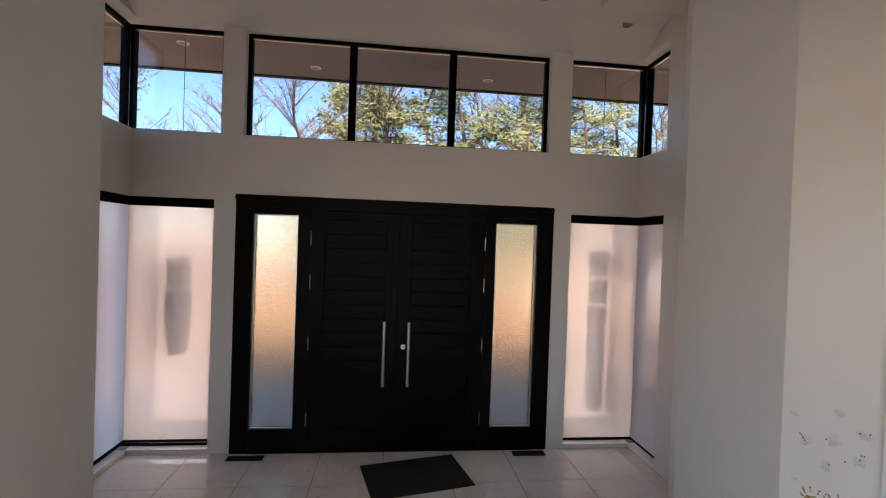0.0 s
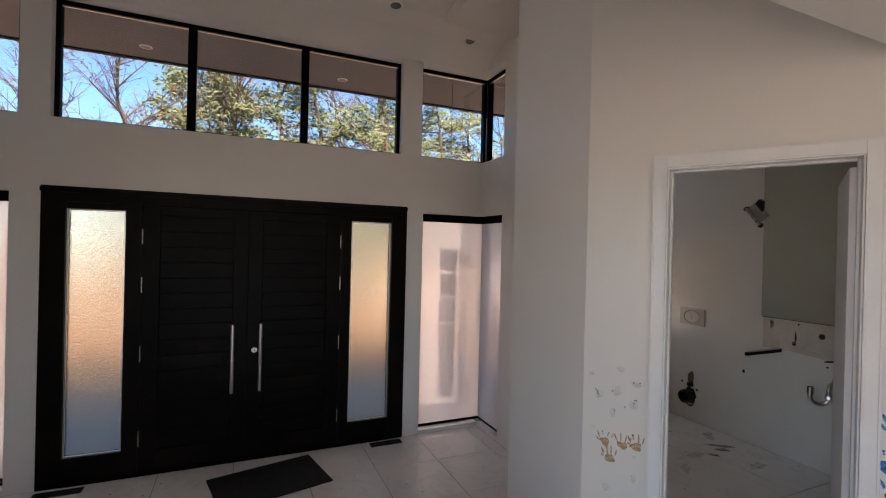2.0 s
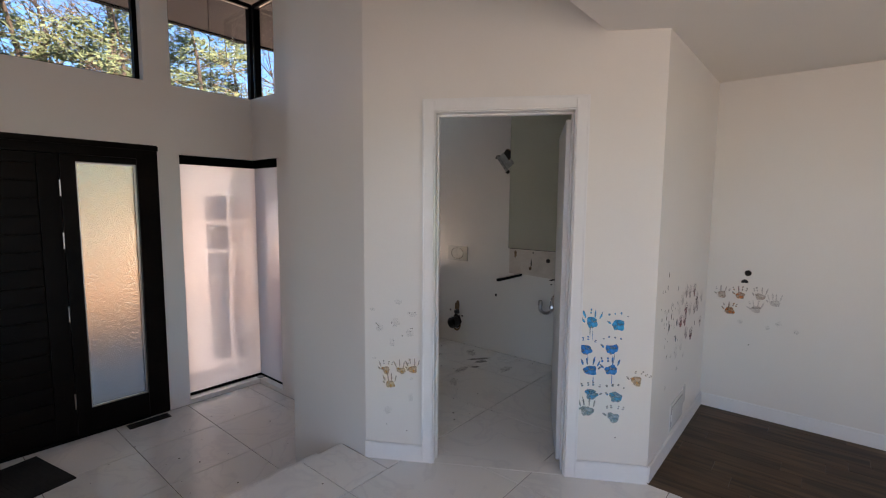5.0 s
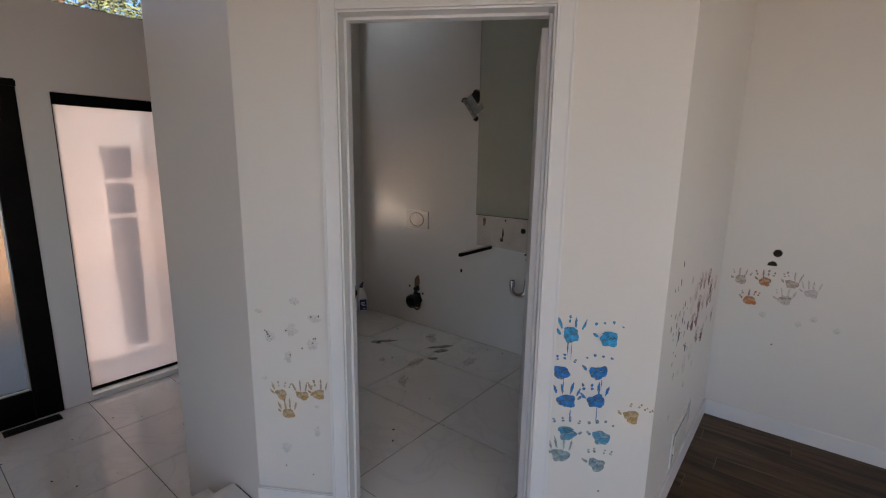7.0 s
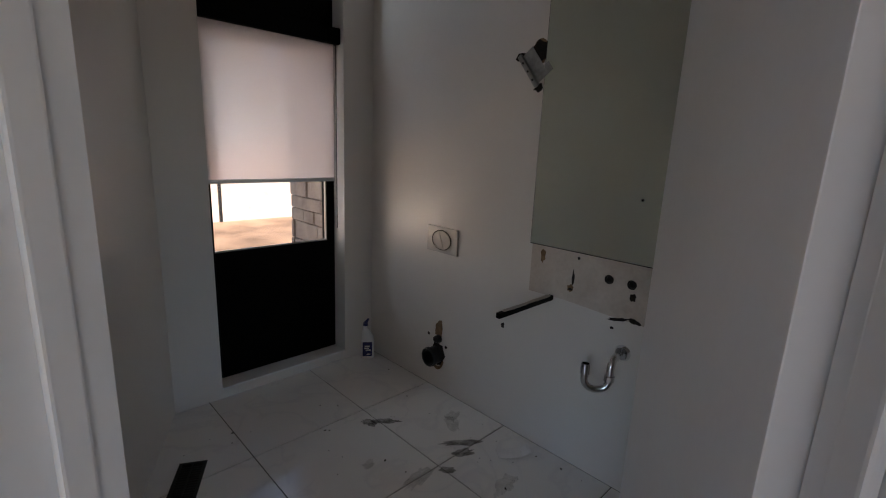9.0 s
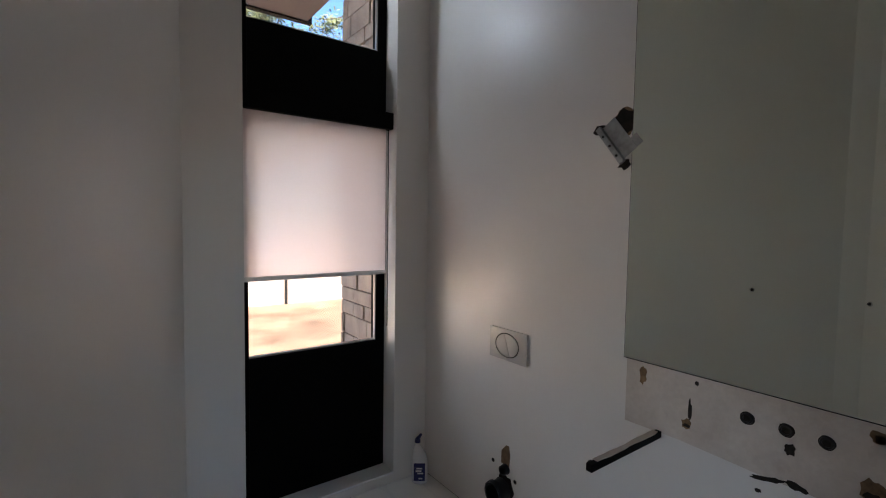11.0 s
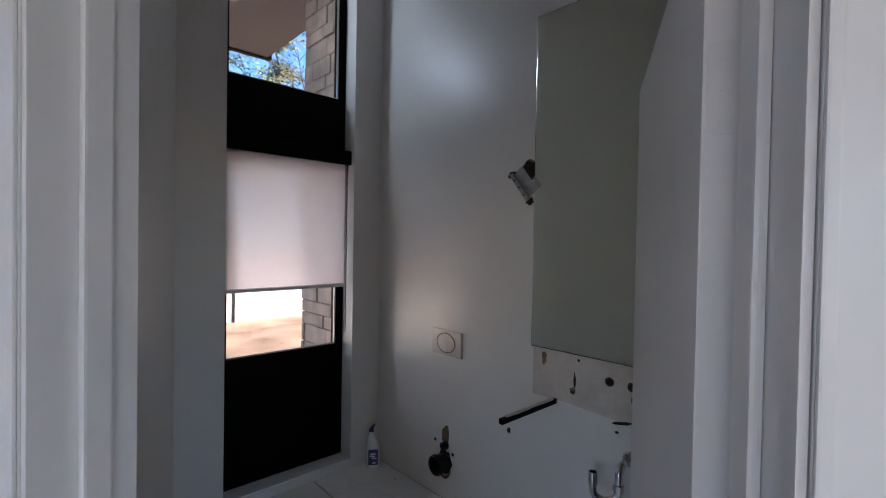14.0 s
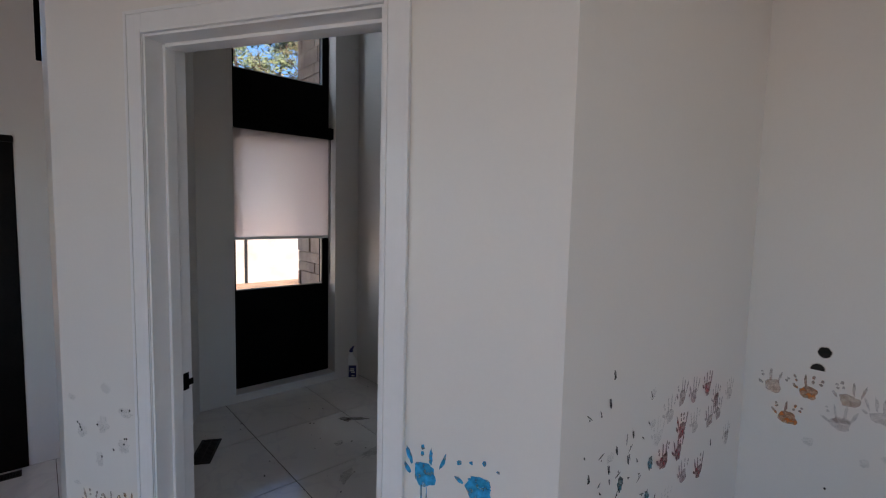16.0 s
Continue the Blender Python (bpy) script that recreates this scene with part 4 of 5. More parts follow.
for k, (s, z) in enumerate(((0.155, 0.538), (0.248, 0.542), (0.317, 0.552), (0.182, 0.455))):
    palm_print(ON_SLANT, s, z, OCHRE, 130 + k, "ochre painted handprint on the white wall", "ochre handprints", 0.8, 0.05 * (k - 1), -1 if k == 1 else 1, 0.9)
for k, (s, z, w, h) in enumerate(((0.076, 0.894, 0.020, 0.014), (0.119, 0.786, 0.026, 0.028), (0.214, 0.821, 0.030, 0.034), (0.312, 0.875, 0.034, 0.018),
                                  (0.297, 0.764, 0.030, 0.030), (0.191, 0.702, 0.020, 0.034), (0.229, 0.942, 0.028, 0.022), (0.088, 0.606, 0.018, 0.010),
                                  (0.164, 0.296, 0.030, 0.030), (0.303, 0.383, 0.018, 0.036), (0.306, 0.495, 0.014, 0.010))):
    smudge(ON_SLANT, s, z, GREYP, 150 + k, w, h, specks=2)
for k, (s, z) in enumerate(((0.117, 0.790), (0.112, 0.797), (0.100, 0.812), (0.106, 0.806), (0.300, 0.772), (0.303, 0.790), (0.312, 0.792), (0.188, 0.818), (0.202, 0.714), (0.16, 0.21), (0.28, 0.18), (1.44, 0.245), (0.296, 0.880), (0.327, 0.884), (0.255, 0.745))):
    smudge(ON_SLANT, s, z, DARKP, 170 + k, 0.0036, 0.0044, "tiny dark paint fleck on the wall", "paint flecks", specks=1)

G2 = "red handprints on the alcove wall"
for k, (x, z, mt) in enumerate(((3.701, 0.965, RED_F), (3.798, 0.945, RED_F), (3.920, 0.942, REDP), (4.019, 0.872, RED_F), (4.050, 0.815, RED_F), (3.714, 0.855, REDP),
                                (3.695, 0.785, REDP), (3.582, 0.795, REDP), (3.966, 0.81, RED_F), (4.165, 0.685, PINKP), (3.888, 0.65, REDP), (3.746, 0.685, RED_F),
                                (4.163, 0.865, PINKP), (3.826, 0.83, PINKP), (3.608, 0.93, PINKP), (3.534, 0.885, GREYP), (3.62, 0.64, GREYP), (3.50, 0.62, GREYP))):
    palm_print(ON_NORTH, x, z - 0.02, mt, 200 + k, "red painted handprint on the alcove wall" if mt is REDP else "faded reddish handprint on the alcove wall", G2, 0.85, 0.05 * (k % 3 - 1), 1, 1.0)
for k, (x, z, mt) in enumerate(((3.492, 0.799, TEALP), (3.311, 0.804, TEALP), (3.478, 0.704, TEALP), (3.254, 1.117, DARKP), (3.239, 1.046, DARKP), (3.373, 0.926, DARKP), (3.285, 0.907, DARKP), (3.246, 0.869, DARKP), (3.989, 0.70, DARKP), (3.49, 0.92, GREYP),
                                (3.485, 1.01, GREYP), (3.35, 0.86, DARKP), (3.15, 0.88, DARKP), (3.25, 0.90, GREYP), (3.38, 0.62, GREYP), (3.55, 0.50, GREYP), (3.3, 0.45, GREYP), (3.7, 0.55, GREYP))):
    smudge(ON_NORTH, x, z, mt, 230 + k, {TEALP: 0.018, DARKP: 0.006}.get(mt, 0.024), 0.026 if mt is TEALP else 0.018,
           "teal paint dab on the alcove wall" if mt is TEALP else "dark paint scuff on the alcove wall", "alcove wall scuffs", 0.3, 3)
rng = random.Random(55)
for k in range(26):
    smudge(ON_NORTH, rng.uniform(3.10, 3.56), rng.uniform(0.58, 1.06), DARKP, 400 + k, rng.uniform(0.0016, 0.003), rng.uniform(0.006, 0.022),
           "thin dark scratch on the alcove wall", "alcove wall scratches", rng.uniform(-1.4, 1.4), 1)
G3 = "orange handprints on the alcove wall"
for k, (y, z, mt) in enumerate(((0.842, 0.872, PEACH), (0.731, 0.878, ORANGE), (0.613, 0.885, PEACH), (0.790, 0.760, ORANGE), (0.634, 0.790, PINKP), (0.529, 0.85, PINKP))):
    palm_print(ON_EAST, -y, z - 0.012, mt, 260 + k, "orange painted handprint on the alcove wall" if mt is ORANGE else "faded peach handprint on the alcove wall", G3, 0.88, 0.08 * (k % 3 - 1), 1, 0.95)
for k, (y, z) in enumerate(((0.72, 0.68), (0.56, 0.66), (0.50, 0.70), (0.40, 0.66), (0.66, 0.52))):
    smudge(ON_EAST, -y, z, GREYP if k != 4 else DARKP, 280 + k, 0.022 if k != 4 else 0.005, 0.02 if k != 4 else 0.006, "faint scuff on the alcove wall", "alcove wall scuffs", 0.2, 2)


def wall_hole(m, x, y, r, name="drilled_hole", half=False, label="round dark hole drilled in the wall", group="drilled holes"):
    rng = random.Random(int(x * 1000) + int(y * 777))
    th = empty(name, m @ Matrix.Translation((x, y, 0.0)))
    tagged(th, label, "hole", group)
    pts = blob(rng, 0, 0, r, r, 0, 18, 0.05)
    if half:
        pts = [(a, max(b, -r * 0.15)) for a, b in pts]
    # the hole is a dark disc on the wall, its inner shade as colour
    part("hole_shade", add_prism(bmesh.new(), pts, Matrix.Identity(4), 0.0022), DARK_FILL, th)
    part("ragged_edge", add_prism(bmesh.new(), [(a * 1.16, b * 1.16) for a, b in pts], Matrix.Identity(4), 0.0012), PLASTER, th)
    return th


wall_hole(ON_EAST, -0.694, 1.03, 0.020)
wall_hole(ON_EAST, -0.711, 0.962, 0.021, half=True)


# ---- alcove: wall register and outlet ----
def wall_register():
    th = empty("wall_register", ON_NORTH @ Matrix.Translation((3.60, 0.212, 0)))
    tagged(th, "white slotted wall register above the baseboard", "register")
    part("plate", box(-0.155, 0.155, -0.085, 0.085, 0.0, 0.006, 0.002), PLASTIC_W, th)
    # dark sheet in place of the shade behind the slats
    part("slot_shade", box(-0.13, 0.13, -0.062, 0.062, 0.0061, 0.0072), DARK_FILL, th)
    for i in range(9):
        z = -0.056 + i * 0.014
        part("slat", box(-0.13, 0.13, z - 0.004, z + 0.004, 0.0073, 0.012, 0.001), PLASTIC_W, th)
    part("lever", box(-0.142, -0.136, -0.02, 0.02, 0.006, 0.014), PLASTIC_W, th)
    o = empty("outlet_cover", ON_NORTH @ Matrix.Translation((3.78, 0.26, 0)))
    tagged(o, "blank white outlet cover plate", "outlet cover")
    part("plate", box(-0.036, 0.036, -0.058, 0.058, 0.0, 0.006, 0.002), PLASTIC_W, o)
    for z in (-0.03, 0.03):
        part("screw", add_cyl(bmesh.new(), (0, z, 0.006), (0, z, 0.0075), 0.003, seg=10), STEEL, o)


wall_register()


# ---- entry floor: registers and mat ----
def floor_register(x, y, z, turn, w=0.33, d=0.10, label="bronze slotted floor register", group="floor registers"):
    th = empty("floor_register", pose(x, y, z, 0, 0, turn))
    tagged(th, label, "register", group)
    for x0, x1, y0, y1 in ((-w / 2, w / 2, -d / 2, -d / 2 + 0.014), (-w / 2, w / 2, d / 2 - 0.014, d / 2), (-w / 2, -w / 2 + 0.014, -d / 2 + 0.014, d / 2 - 0.014), (w / 2 - 0.014, w / 2, -d / 2 + 0.014, d / 2 - 0.014)):
        part("rim", box(x0, x1, y0, y1, 0.0005, 0.006, 0.001), VENT, th)
    # dark sheet coloured as the shade under the register slats
    part("slot_shade", box(-w / 2 + 0.012, w / 2 - 0.012, -d / 2 + 0.012, d / 2 - 0.012, 0.0003, 0.0012), DARK_FILL, th)
    n = int((w - 0.03) / 0.016)
    for i in range(n):
        a = -w / 2 + 0.02 + i * 0.016
        part("slat", box(a, a + 0.007, -d / 2 + 0.014, d / 2 - 0.014, 0.0013, 0.005), VENT, th)
    part("bar", box(-w / 2 + 0.014, w / 2 - 0.014, -0.004, 0.004, 0.0051, 0.006), VENT, th)
    return th


floor_register(-0.86, 4.85, LOW, 0)
floor_register(1.86, 4.86, LOW, 0)
floor_register(2.91, 3.40, 0.0, 62, 0.30, 0.12, "bronze slotted floor register in the powder room")

bm = box(-0.448, 0.448, -0.295, 0.295, 0.0, 0.011, 0.005)
dm = empty("door_mat", pose(0.713, 4.466, LOW + 0.0005, 0, 0, 13.0))
tagged(dm, "black ribbed fibre door mat lying askew", "mat")
part("mat_body", bm, MAT, dm)
for i in range(28):
    x = -0.40 + i * 0.8 / 27
    part("rib", box(x - 0.008, x + 0.008, -0.26, 0.26, 0.011, 0.0135, 0.001), MAT, dm)

# ---- powder room wall: torn fittings ----
bp = structure("trim_bare_patch", add_prism(bmesh.new(), [(-2.66, 0.825), (-2.45, 0.828), (-2.2, 0.815), (-1.95, 0.812), (-1.56, 0.80), (-1.56, 1.070), (-2.66, 1.070)], ON_MIRROR, 0.0009), PLASTER, "bare tan plaster strip under the mirror", "plaster patch")

rngt = random.Random(9)


def torn(x, z, w, h, seed, mat=TORN, label="torn drywall patch showing brown paper", turn=0.0, core=True):
    rng = random.Random(seed)
    th = empty("torn_patch", ON_MIRROR @ Matrix.Translation((x, z, 0)))
    tagged(th, label, "wall damage", "torn drywall patches")
    part("paper", add_prism(bmesh.new(), blob(rng, 0, 0, w, h, turn, 16, 0.25), Matrix.Identity(4), 0.0016), mat, th)
    if core:
        # dark blob painted as shade in the torn spot
        part("hole_shade", add_prism(bmesh.new(), blob(rng, 0, -h * 0.4, w * 0.7, h * 0.35, turn, 12, 0.3), Matrix.Translation((0, 0, 0.0005)), 0.0018), DARK_FILL, th)
    return th


torn(-2.593, 1.02, 0.014, 0.034, 1, core=False)
torn(-2.419, 0.945, 0.006, 0.038, 2, DARK_FILL, "narrow crack torn in the plaster")
torn(-2.428, 0.895, 0.017, 0.018, 3)
torn(-1.938, 1.035, 0.020, 0.02, 4, core=False)
torn(-1.94, 0.99, 0.018, 0.045, 5, PLASTER, core=False)
torn(-1.945, 0.885, 0.026, 0.038, 6)
torn(-2.40, 1.045, 0.008, 0.008, 7, DARK_FILL)
torn(-2.18, 0.812, 0.05, 0.008, 8, DARK_FILL, "ragged crack along the edge of the plaster", 0.25)
torn(-2.11, 0.822, 0.03, 0.010, 10, DARK_FILL, "ragged crack along the edge of the plaster", -0.15)
torn(-1.93, 0.80, 0.05, 0.010, 11, DARK_FILL, "ragged crack along the edge of the plaster", -0.1)
torn(-2.205, 0.765, 0.008, 0.007, 12, DARK_FILL, "small chip in the wall")
torn(-2.81, 0.585, 0.011, 0.016, 13, DARK_FILL, "small dark chip in the wall")
torn(-2.13, 0.925, 0.014, 0.018, 14, DARK_FILL, "dark torn chip below the pipe hole")
for y in (2.244, 2.141, 2.046):
    th = wall_hole(ON_MIRROR, -y, 0.98, 0.021, "pipe_hole", label="round hole with a dark pipe stub", group="pipe holes")
    part("pipe_stub", add_ring(bmesh.new(), Matrix.Translation((0, 0, 0.0022)), 0.0175, 0.011, 0.006, 20, 0.002), VENT, th)

# flush plate
fp = empty("flush_plate", ON_MIRROR @ Matrix.Translation((-3.298, 0.975, 0)))
tagged(fp, "white dual-flush actuator plate with an oval button", "flush plate")
part("plate", box(-0.128, 0.128, -0.078, 0.078, 0.0, 0.014, 0.004), SATIN, fp)
oval = Matrix.Translation((0.0, 0, 0.014)) @ Matrix.Diagonal((1.35, 1.0, 1, 1))
part("bezel", add_ring(bmesh.new(), oval, 0.062, 0.057, 0.003, 40, 0.001), CHROME, fp)


def half_oval(a0, a1, mirror_gap):
    pts = [(1.35 * 0.055 * math.cos(radians(a)) + mirror_gap, 0.055 * math.sin(radians(a))) for a in np.linspace(a0, a1, 20)]
    return add_prism(bmesh.new(), pts, Matrix.Translation((0, 0, 0.0141)), 0.004)


part("button", half_oval(-75, 105, 0.0015), SATIN, fp)
part("button", half_oval(105, 285, -0.0015), SATIN, fp)

# toilet outlet
wp = empty("waste_outlet", ON_MIRROR @ Matrix.Translation((-3.318, 0.225, 0)))
tagged(wp, "open black waste pipe in a ragged hole", "waste pipe")
rng = random.Random(77)
# flat dark outline coloured as the shade around the pipe
part("ragged_hole_shade", add_prism(bmesh.new(), blob(rng, 0.012, 0.01, 0.062, 0.075, 0, 20, 0.14), Matrix.Identity(4), 0.0015), DARK_FILL, wp)
bm = add_ring(bmesh.new(), Matrix.Identity(4), 0.056, 0.046, 0.075, 32, 0.004)
part("pipe", bm, PLASTIC_B, wp)
part("collar", add_ring(bmesh.new(), Matrix.Translation((0, 0, 0.055)), 0.063, 0.0565, 0.018, 32, 0.003), PLASTIC_B, wp)
bm = bmesh.new()
bmesh.ops.create_circle(bm, cap_ends=True, segments=24, radius=0.0458, matrix=Matrix.Translation((0, 0, 0.006)))
# dark disc puts the shade inside the waste pipe into colour
part("bore_shade", bm, DARK_FILL, wp)
part("crescent_crack", add_prism(bmesh.new(), [(0.062 * math.cos(radians(a)) + 0.008, 0.100 * math.sin(radians(a))) for a in range(200, 345, 12)] + [(0.05 * math.cos(radians(a)) + 0.008, 0.078 * math.sin(radians(a))) for a in range(340, 205, -12)], Matrix.Identity(4), 0.0016), TORN, wp)
sp = empty("supply_stub", ON_MIRROR @ Matrix.Translation((-3.300, 0.338, 0)))
tagged(sp, "black flush pipe stub under a torn brown patch", "pipe stub")
part("stub", add_ring(bmesh.new(), Matrix.Identity(4), 0.027, 0.018, 0.03, 24, 0.004), PLASTIC_B, sp)
bm = bmesh.new()
bmesh.ops.create_circle(bm, cap_ends=True, segments=20, radius=0.0179, matrix=Matrix.Translation((0, 0, 0.004)))
# same dark disc as shade inside the stub
part("bore_shade", bm, DARK_FILL, sp)
part("torn_paper", add_prism(bmesh.new(), [(-0.035, 0.02), (0.022, 0.018), (0.028, 0.075), (0.018, 0.125), (-0.002, 0.122), (-0.034, 0.085)], Matrix.Identity(4), 0.0016), TORN, sp)
for y, z in ((3.395, 0.345), (3.235, 0.300)):
    wall_hole(ON_MIRROR, -y, z, 0.010, "bolt_hole", label="small ragged bolt hole in the wall", group="bolt holes")

# old bracket arm left in the wall
ba = empty("bracket_arm", ON_MIRROR @ Matrix.Translation((-2.525, 0.822, 0)))
tagged(ba, "black metal bracket arm with a crust of white sealant", "bracket")
part("arm", box(-0.011, 0.011, -0.012, 0.012, 0.0, 0.415, 0.002), BLACK, ba)
bm = bmesh.new()
rng = random.Random(4)
edge = [(-0.010 + rng.uniform(-0.003, 0.003), 0.02 + i * 0.03) for i in range(13)]
back = [(0.010 + rng.uniform(-0.004, 0.003), 0.02 + i * 0.03) for i in range(12, -1, -1)]
add_prism(bm, [(x, -z) for x, z in edge + back], Matrix.Translation((0, 0.0122, 0)) @ pose(0, 0, 0, -90), 0.003)
part("sealant", bm, PLASTER, ba, "crusty pale sealant")

# sink trap
tr = empty("sink_trap", ON_MIRROR @ Matrix.Translation((-2.142, 0.667, 0)))
tagged(tr, "open chrome sink trap with a wall flange", "sink trap")
part("flange", add_cyl(bmesh.new(), (0, 0, 0.0005), (0, 0, 0.014), 0.036, 0.028, 28), CHROME, tr)


def tube(points, r, seg=14):
    bm = bmesh.new()
    pts = [Vector(p) for p in points]
    loops = []
    for i, p in enumerate(pts):
        d = (pts[min(i + 1, len(pts) - 1)] - pts[max(i - 1, 0)]).normalized()
        q = d.to_track_quat("Z", "Y").to_matrix()
        loops.append([bm.verts.new(p + q @ Vector((r * math.cos(2 * math.pi * k / seg), r * math.sin(2 * math.pi * k / seg), 0))) for k in range(seg)])
    for a, b in zip(loops, loops[1:]):
        for k in range(seg):
            bm.faces.new((a[k], a[(k + 1) % seg], b[(k + 1) % seg], b[k]))
    return bm


arc = [(0, 0, 0.0), (0, 0, 0.06)] + [(0, -0.045 + 0.045 * math.cos(radians(a)), 0.06 + 0.045 * math.sin(radians(a))) for a in range(15, 91, 15)] + [(0, -0.10, 0.105)]
part("pipe", tube(arc, 0.0165), CHROME, tr, smooth=True)
part("nut", add_cyl(bmesh.new(), (0, -0.075, 0.105), (0, -0.10, 0.105), 0.023, seg=8), CHROME, tr)
uarc = [(-0.042 + 0.042 * math.cos(radians(a)), -0.10 - 0.045 * math.sin(radians(a)), 0.105 + (1 - math.cos(radians(a))) * 0.03) for a in range(0, 181, 15)] + [(-0.084, -0.035, 0.165)]
part("u_bend", tube(uarc, 0.0165), CHROME, tr, smooth=True)
part("cup", add_ring(bmesh.new(), Matrix.Translation((-0.084, -0.075, 0.165)) @ pose(0, 0, 0, -90), 0.021, 0.0155, 0.045, 24, 0.002), CHROME, tr)

# torn sconce box
sc = empty("sconce_bracket", ON_MIRROR @ Matrix.Translation((-2.738, 1.897, 0)) @ pose(0, 0, 0, 0, 0, -52))
tagged(sc, "bent metal sconce bracket hanging from a torn wall box", "bracket")
rng = random.Random(12)
part("plate", box(-0.085, 0.075, -0.006, 0.056, 0.010, 0.013, 0.001), GALV, sc)
part("lip", box(-0.095, 0.085, -0.030, -0.008, 0.004, 0.026, 0.001), GALV, sc)
part("flap", box(0.03, 0.075, 0.057, 0.085, 0.006, 0.012, 0.001), GALV, sc)
for x in (-0.05, 0.0, 0.05):
    part("screw", add_cyl(bmesh.new(), (x, -0.019, 0.026), (x, -0.019, 0.029), 0.005, seg=10), VENT, sc)
for x in (-0.098, 0.09):
    part("torn_plaster", add_prism(bmesh.new(), blob(rng, x, -0.02, 0.018, 0.024, 0, 10, 0.4), Matrix.Identity(4), 0.012), DARK_FILL, sc)
wall_box = empty("wall_box_hole", ON_MIRROR @ Matrix.Translation((-2.708, 1.975, 0)))
tagged(wall_box, "ragged dark electrical box hole beside the mirror", "hole")
# flat dark blob painted as the shade in the wall box
part("hole_shade", add_prism(bmesh.new(), blob(rng, 0, 0, 0.044, 0.05, 0, 18, 0.12), Matrix.Identity(4), 0.002), DARK_FILL, wall_box)
part("torn_edge", add_prism(bmesh.new(), blob(rng, 0, 0, 0.05, 0.056, 0, 18, 0.14), Matrix.Identity(4), 0.001), TORN, wall_box)

# light switches beside the door, seen in the mirror
sw = empty("switch_plate", Matrix.Translation(slant(0.212, WT + 0.0005, 1.236)) @ Matrix(((-UW.x, 0, NIN.x, 0), (-UW.y, 0, NIN.y, 0), (0, 1, 0, 0), (0, 0, 0, 1))))
tagged(sw, "white wall plate with an outlet and two switches", "switch plate")
part("plate", box(-0.085, 0.085, -0.058, 0.058, 0.0, 0.006, 0.003), PLASTIC_W, sw)
for x in (0.0, 0.055):
    part("rocker", box(x - 0.016, x + 0.016, -0.033, 0.033, 0.006, 0.010, 0.002), PLASTIC_W, sw)
outl = part("outlet", box(-0.071, -0.039, -0.033, 0.033, 0.006, 0.009, 0.002), PLASTIC_W, sw)
for x, z in ((-0.06, 0.018), (-0.05, 0.018), (-0.06, -0.015), (-0.05, -0.015)):
    part("slot", box(x - 0.001, x + 0.001, z - 0.005, z + 0.005, 0.009, 0.0096), BLACK, outl)


def wall_bumper(m):
    th = empty("wall_bumper", m)
    tagged(th, "small round grey rubber bumper on the wall", "bumper", "wall bumpers")
    part("base", add_cyl(bmesh.new(), (0, 0, 0.0004), (0, 0, 0.003), 0.015, 0.014, 20), SATIN, th)
    part("pad", add_cyl(bmesh.new(), (0, 0, 0.003), (0, 0, 0.012), 0.010, 0.008, 18), VENT, th)


wall_bumper(Matrix(((0.426, 0, 0.905, 2.497), (0.905, 0, -0.426, 2.897), (0, 1, 0, 1.166), (0, 0, 0, 1))))
wall_bumper(Matrix.Translation(slant(0.06, WT + 0.0005, 1.139)) @ Matrix(((-UW.x, 0, NIN.x, 0), (-UW.y, 0, NIN.y, 0), (0, 1, 0, 0), (0, 0, 0, 1))))


# ---- powder room floor: bottle and debris ----
def cleaner_bottle():
    th = empty("cleaner_bottle", pose(4.262, 3.935, 0.001, 0, 0, -36) @ Matrix.Scale(1.1, 4))
    tagged(th, "white toilet cleaner bottle with a navy cap and label", "bottle")
    bm = bmesh.new()
    prof = [(0.0, 0.040, 0.024, 0), (0.006, 0.043, 0.027, 0), (0.06, 0.044, 0.028, 0), (0.13, 0.043, 0.027, 0), (0.165, 0.037, 0.024, -0.004), (0.19, 0.026, 0.019, -0.010), (0.21, 0.017, 0.015, -0.014), (0.225, 0.014, 0.014, -0.014)]
    loops = [[bm.verts.new((cx + a * math.cos(t), b * math.sin(t), z)) for t in np.linspace(0, 2 * math.pi, 24, endpoint=False)] for z, a, b, cx in prof]
    for p, q in zip(loops, loops[1:]):
        for k in range(24):
            bm.faces.new((p[k], p[(k + 1) % 24], q[(k + 1) % 24], q[k]))
    bm.faces.new(loops[0])
    bm.faces.new(loops[-1])
    part("body", bm, PLASTIC_W, th, smooth=True)
    bm = bmesh.new()
    add_cyl(bm, (-0.014, 0, 0.2255), (-0.014, 0, 0.243), 0.016, 0.015, 18)
    add_cyl(bm, (-0.014, 0, 0.243), (0.006, 0, 0.272), 0.012, 0.006, 14)
    part("cap", bm, NAVY, th, "navy blue angled spout cap")
    lab = part("label", box(-0.032, 0.030, -0.0305, -0.0275, 0.022, 0.120, 0.001), NAVY, th, "dark blue label")
    for x0, x1, z in ((-0.018, 0.014, 0.092), (-0.022, 0.010, 0.078), (-0.012, 0.02, 0.065), (-0.006, 0.016, 0.036)):
        part("lettering_bar", box(x0, x1, -0.0312, -0.0306, z - 0.004, z + 0.004), PLASTIC_W, lab)


cleaner_bottle()
FLOOR = Matrix.Translation((0, 0, 0.0004))


def floor_stain(x, y, mat, seed, w, h, turn, label="brown dirt stain on the white tiles"):
    return smudge(FLOOR, x, y, mat, seed, w, h, label, "floor stains", turn, 5)


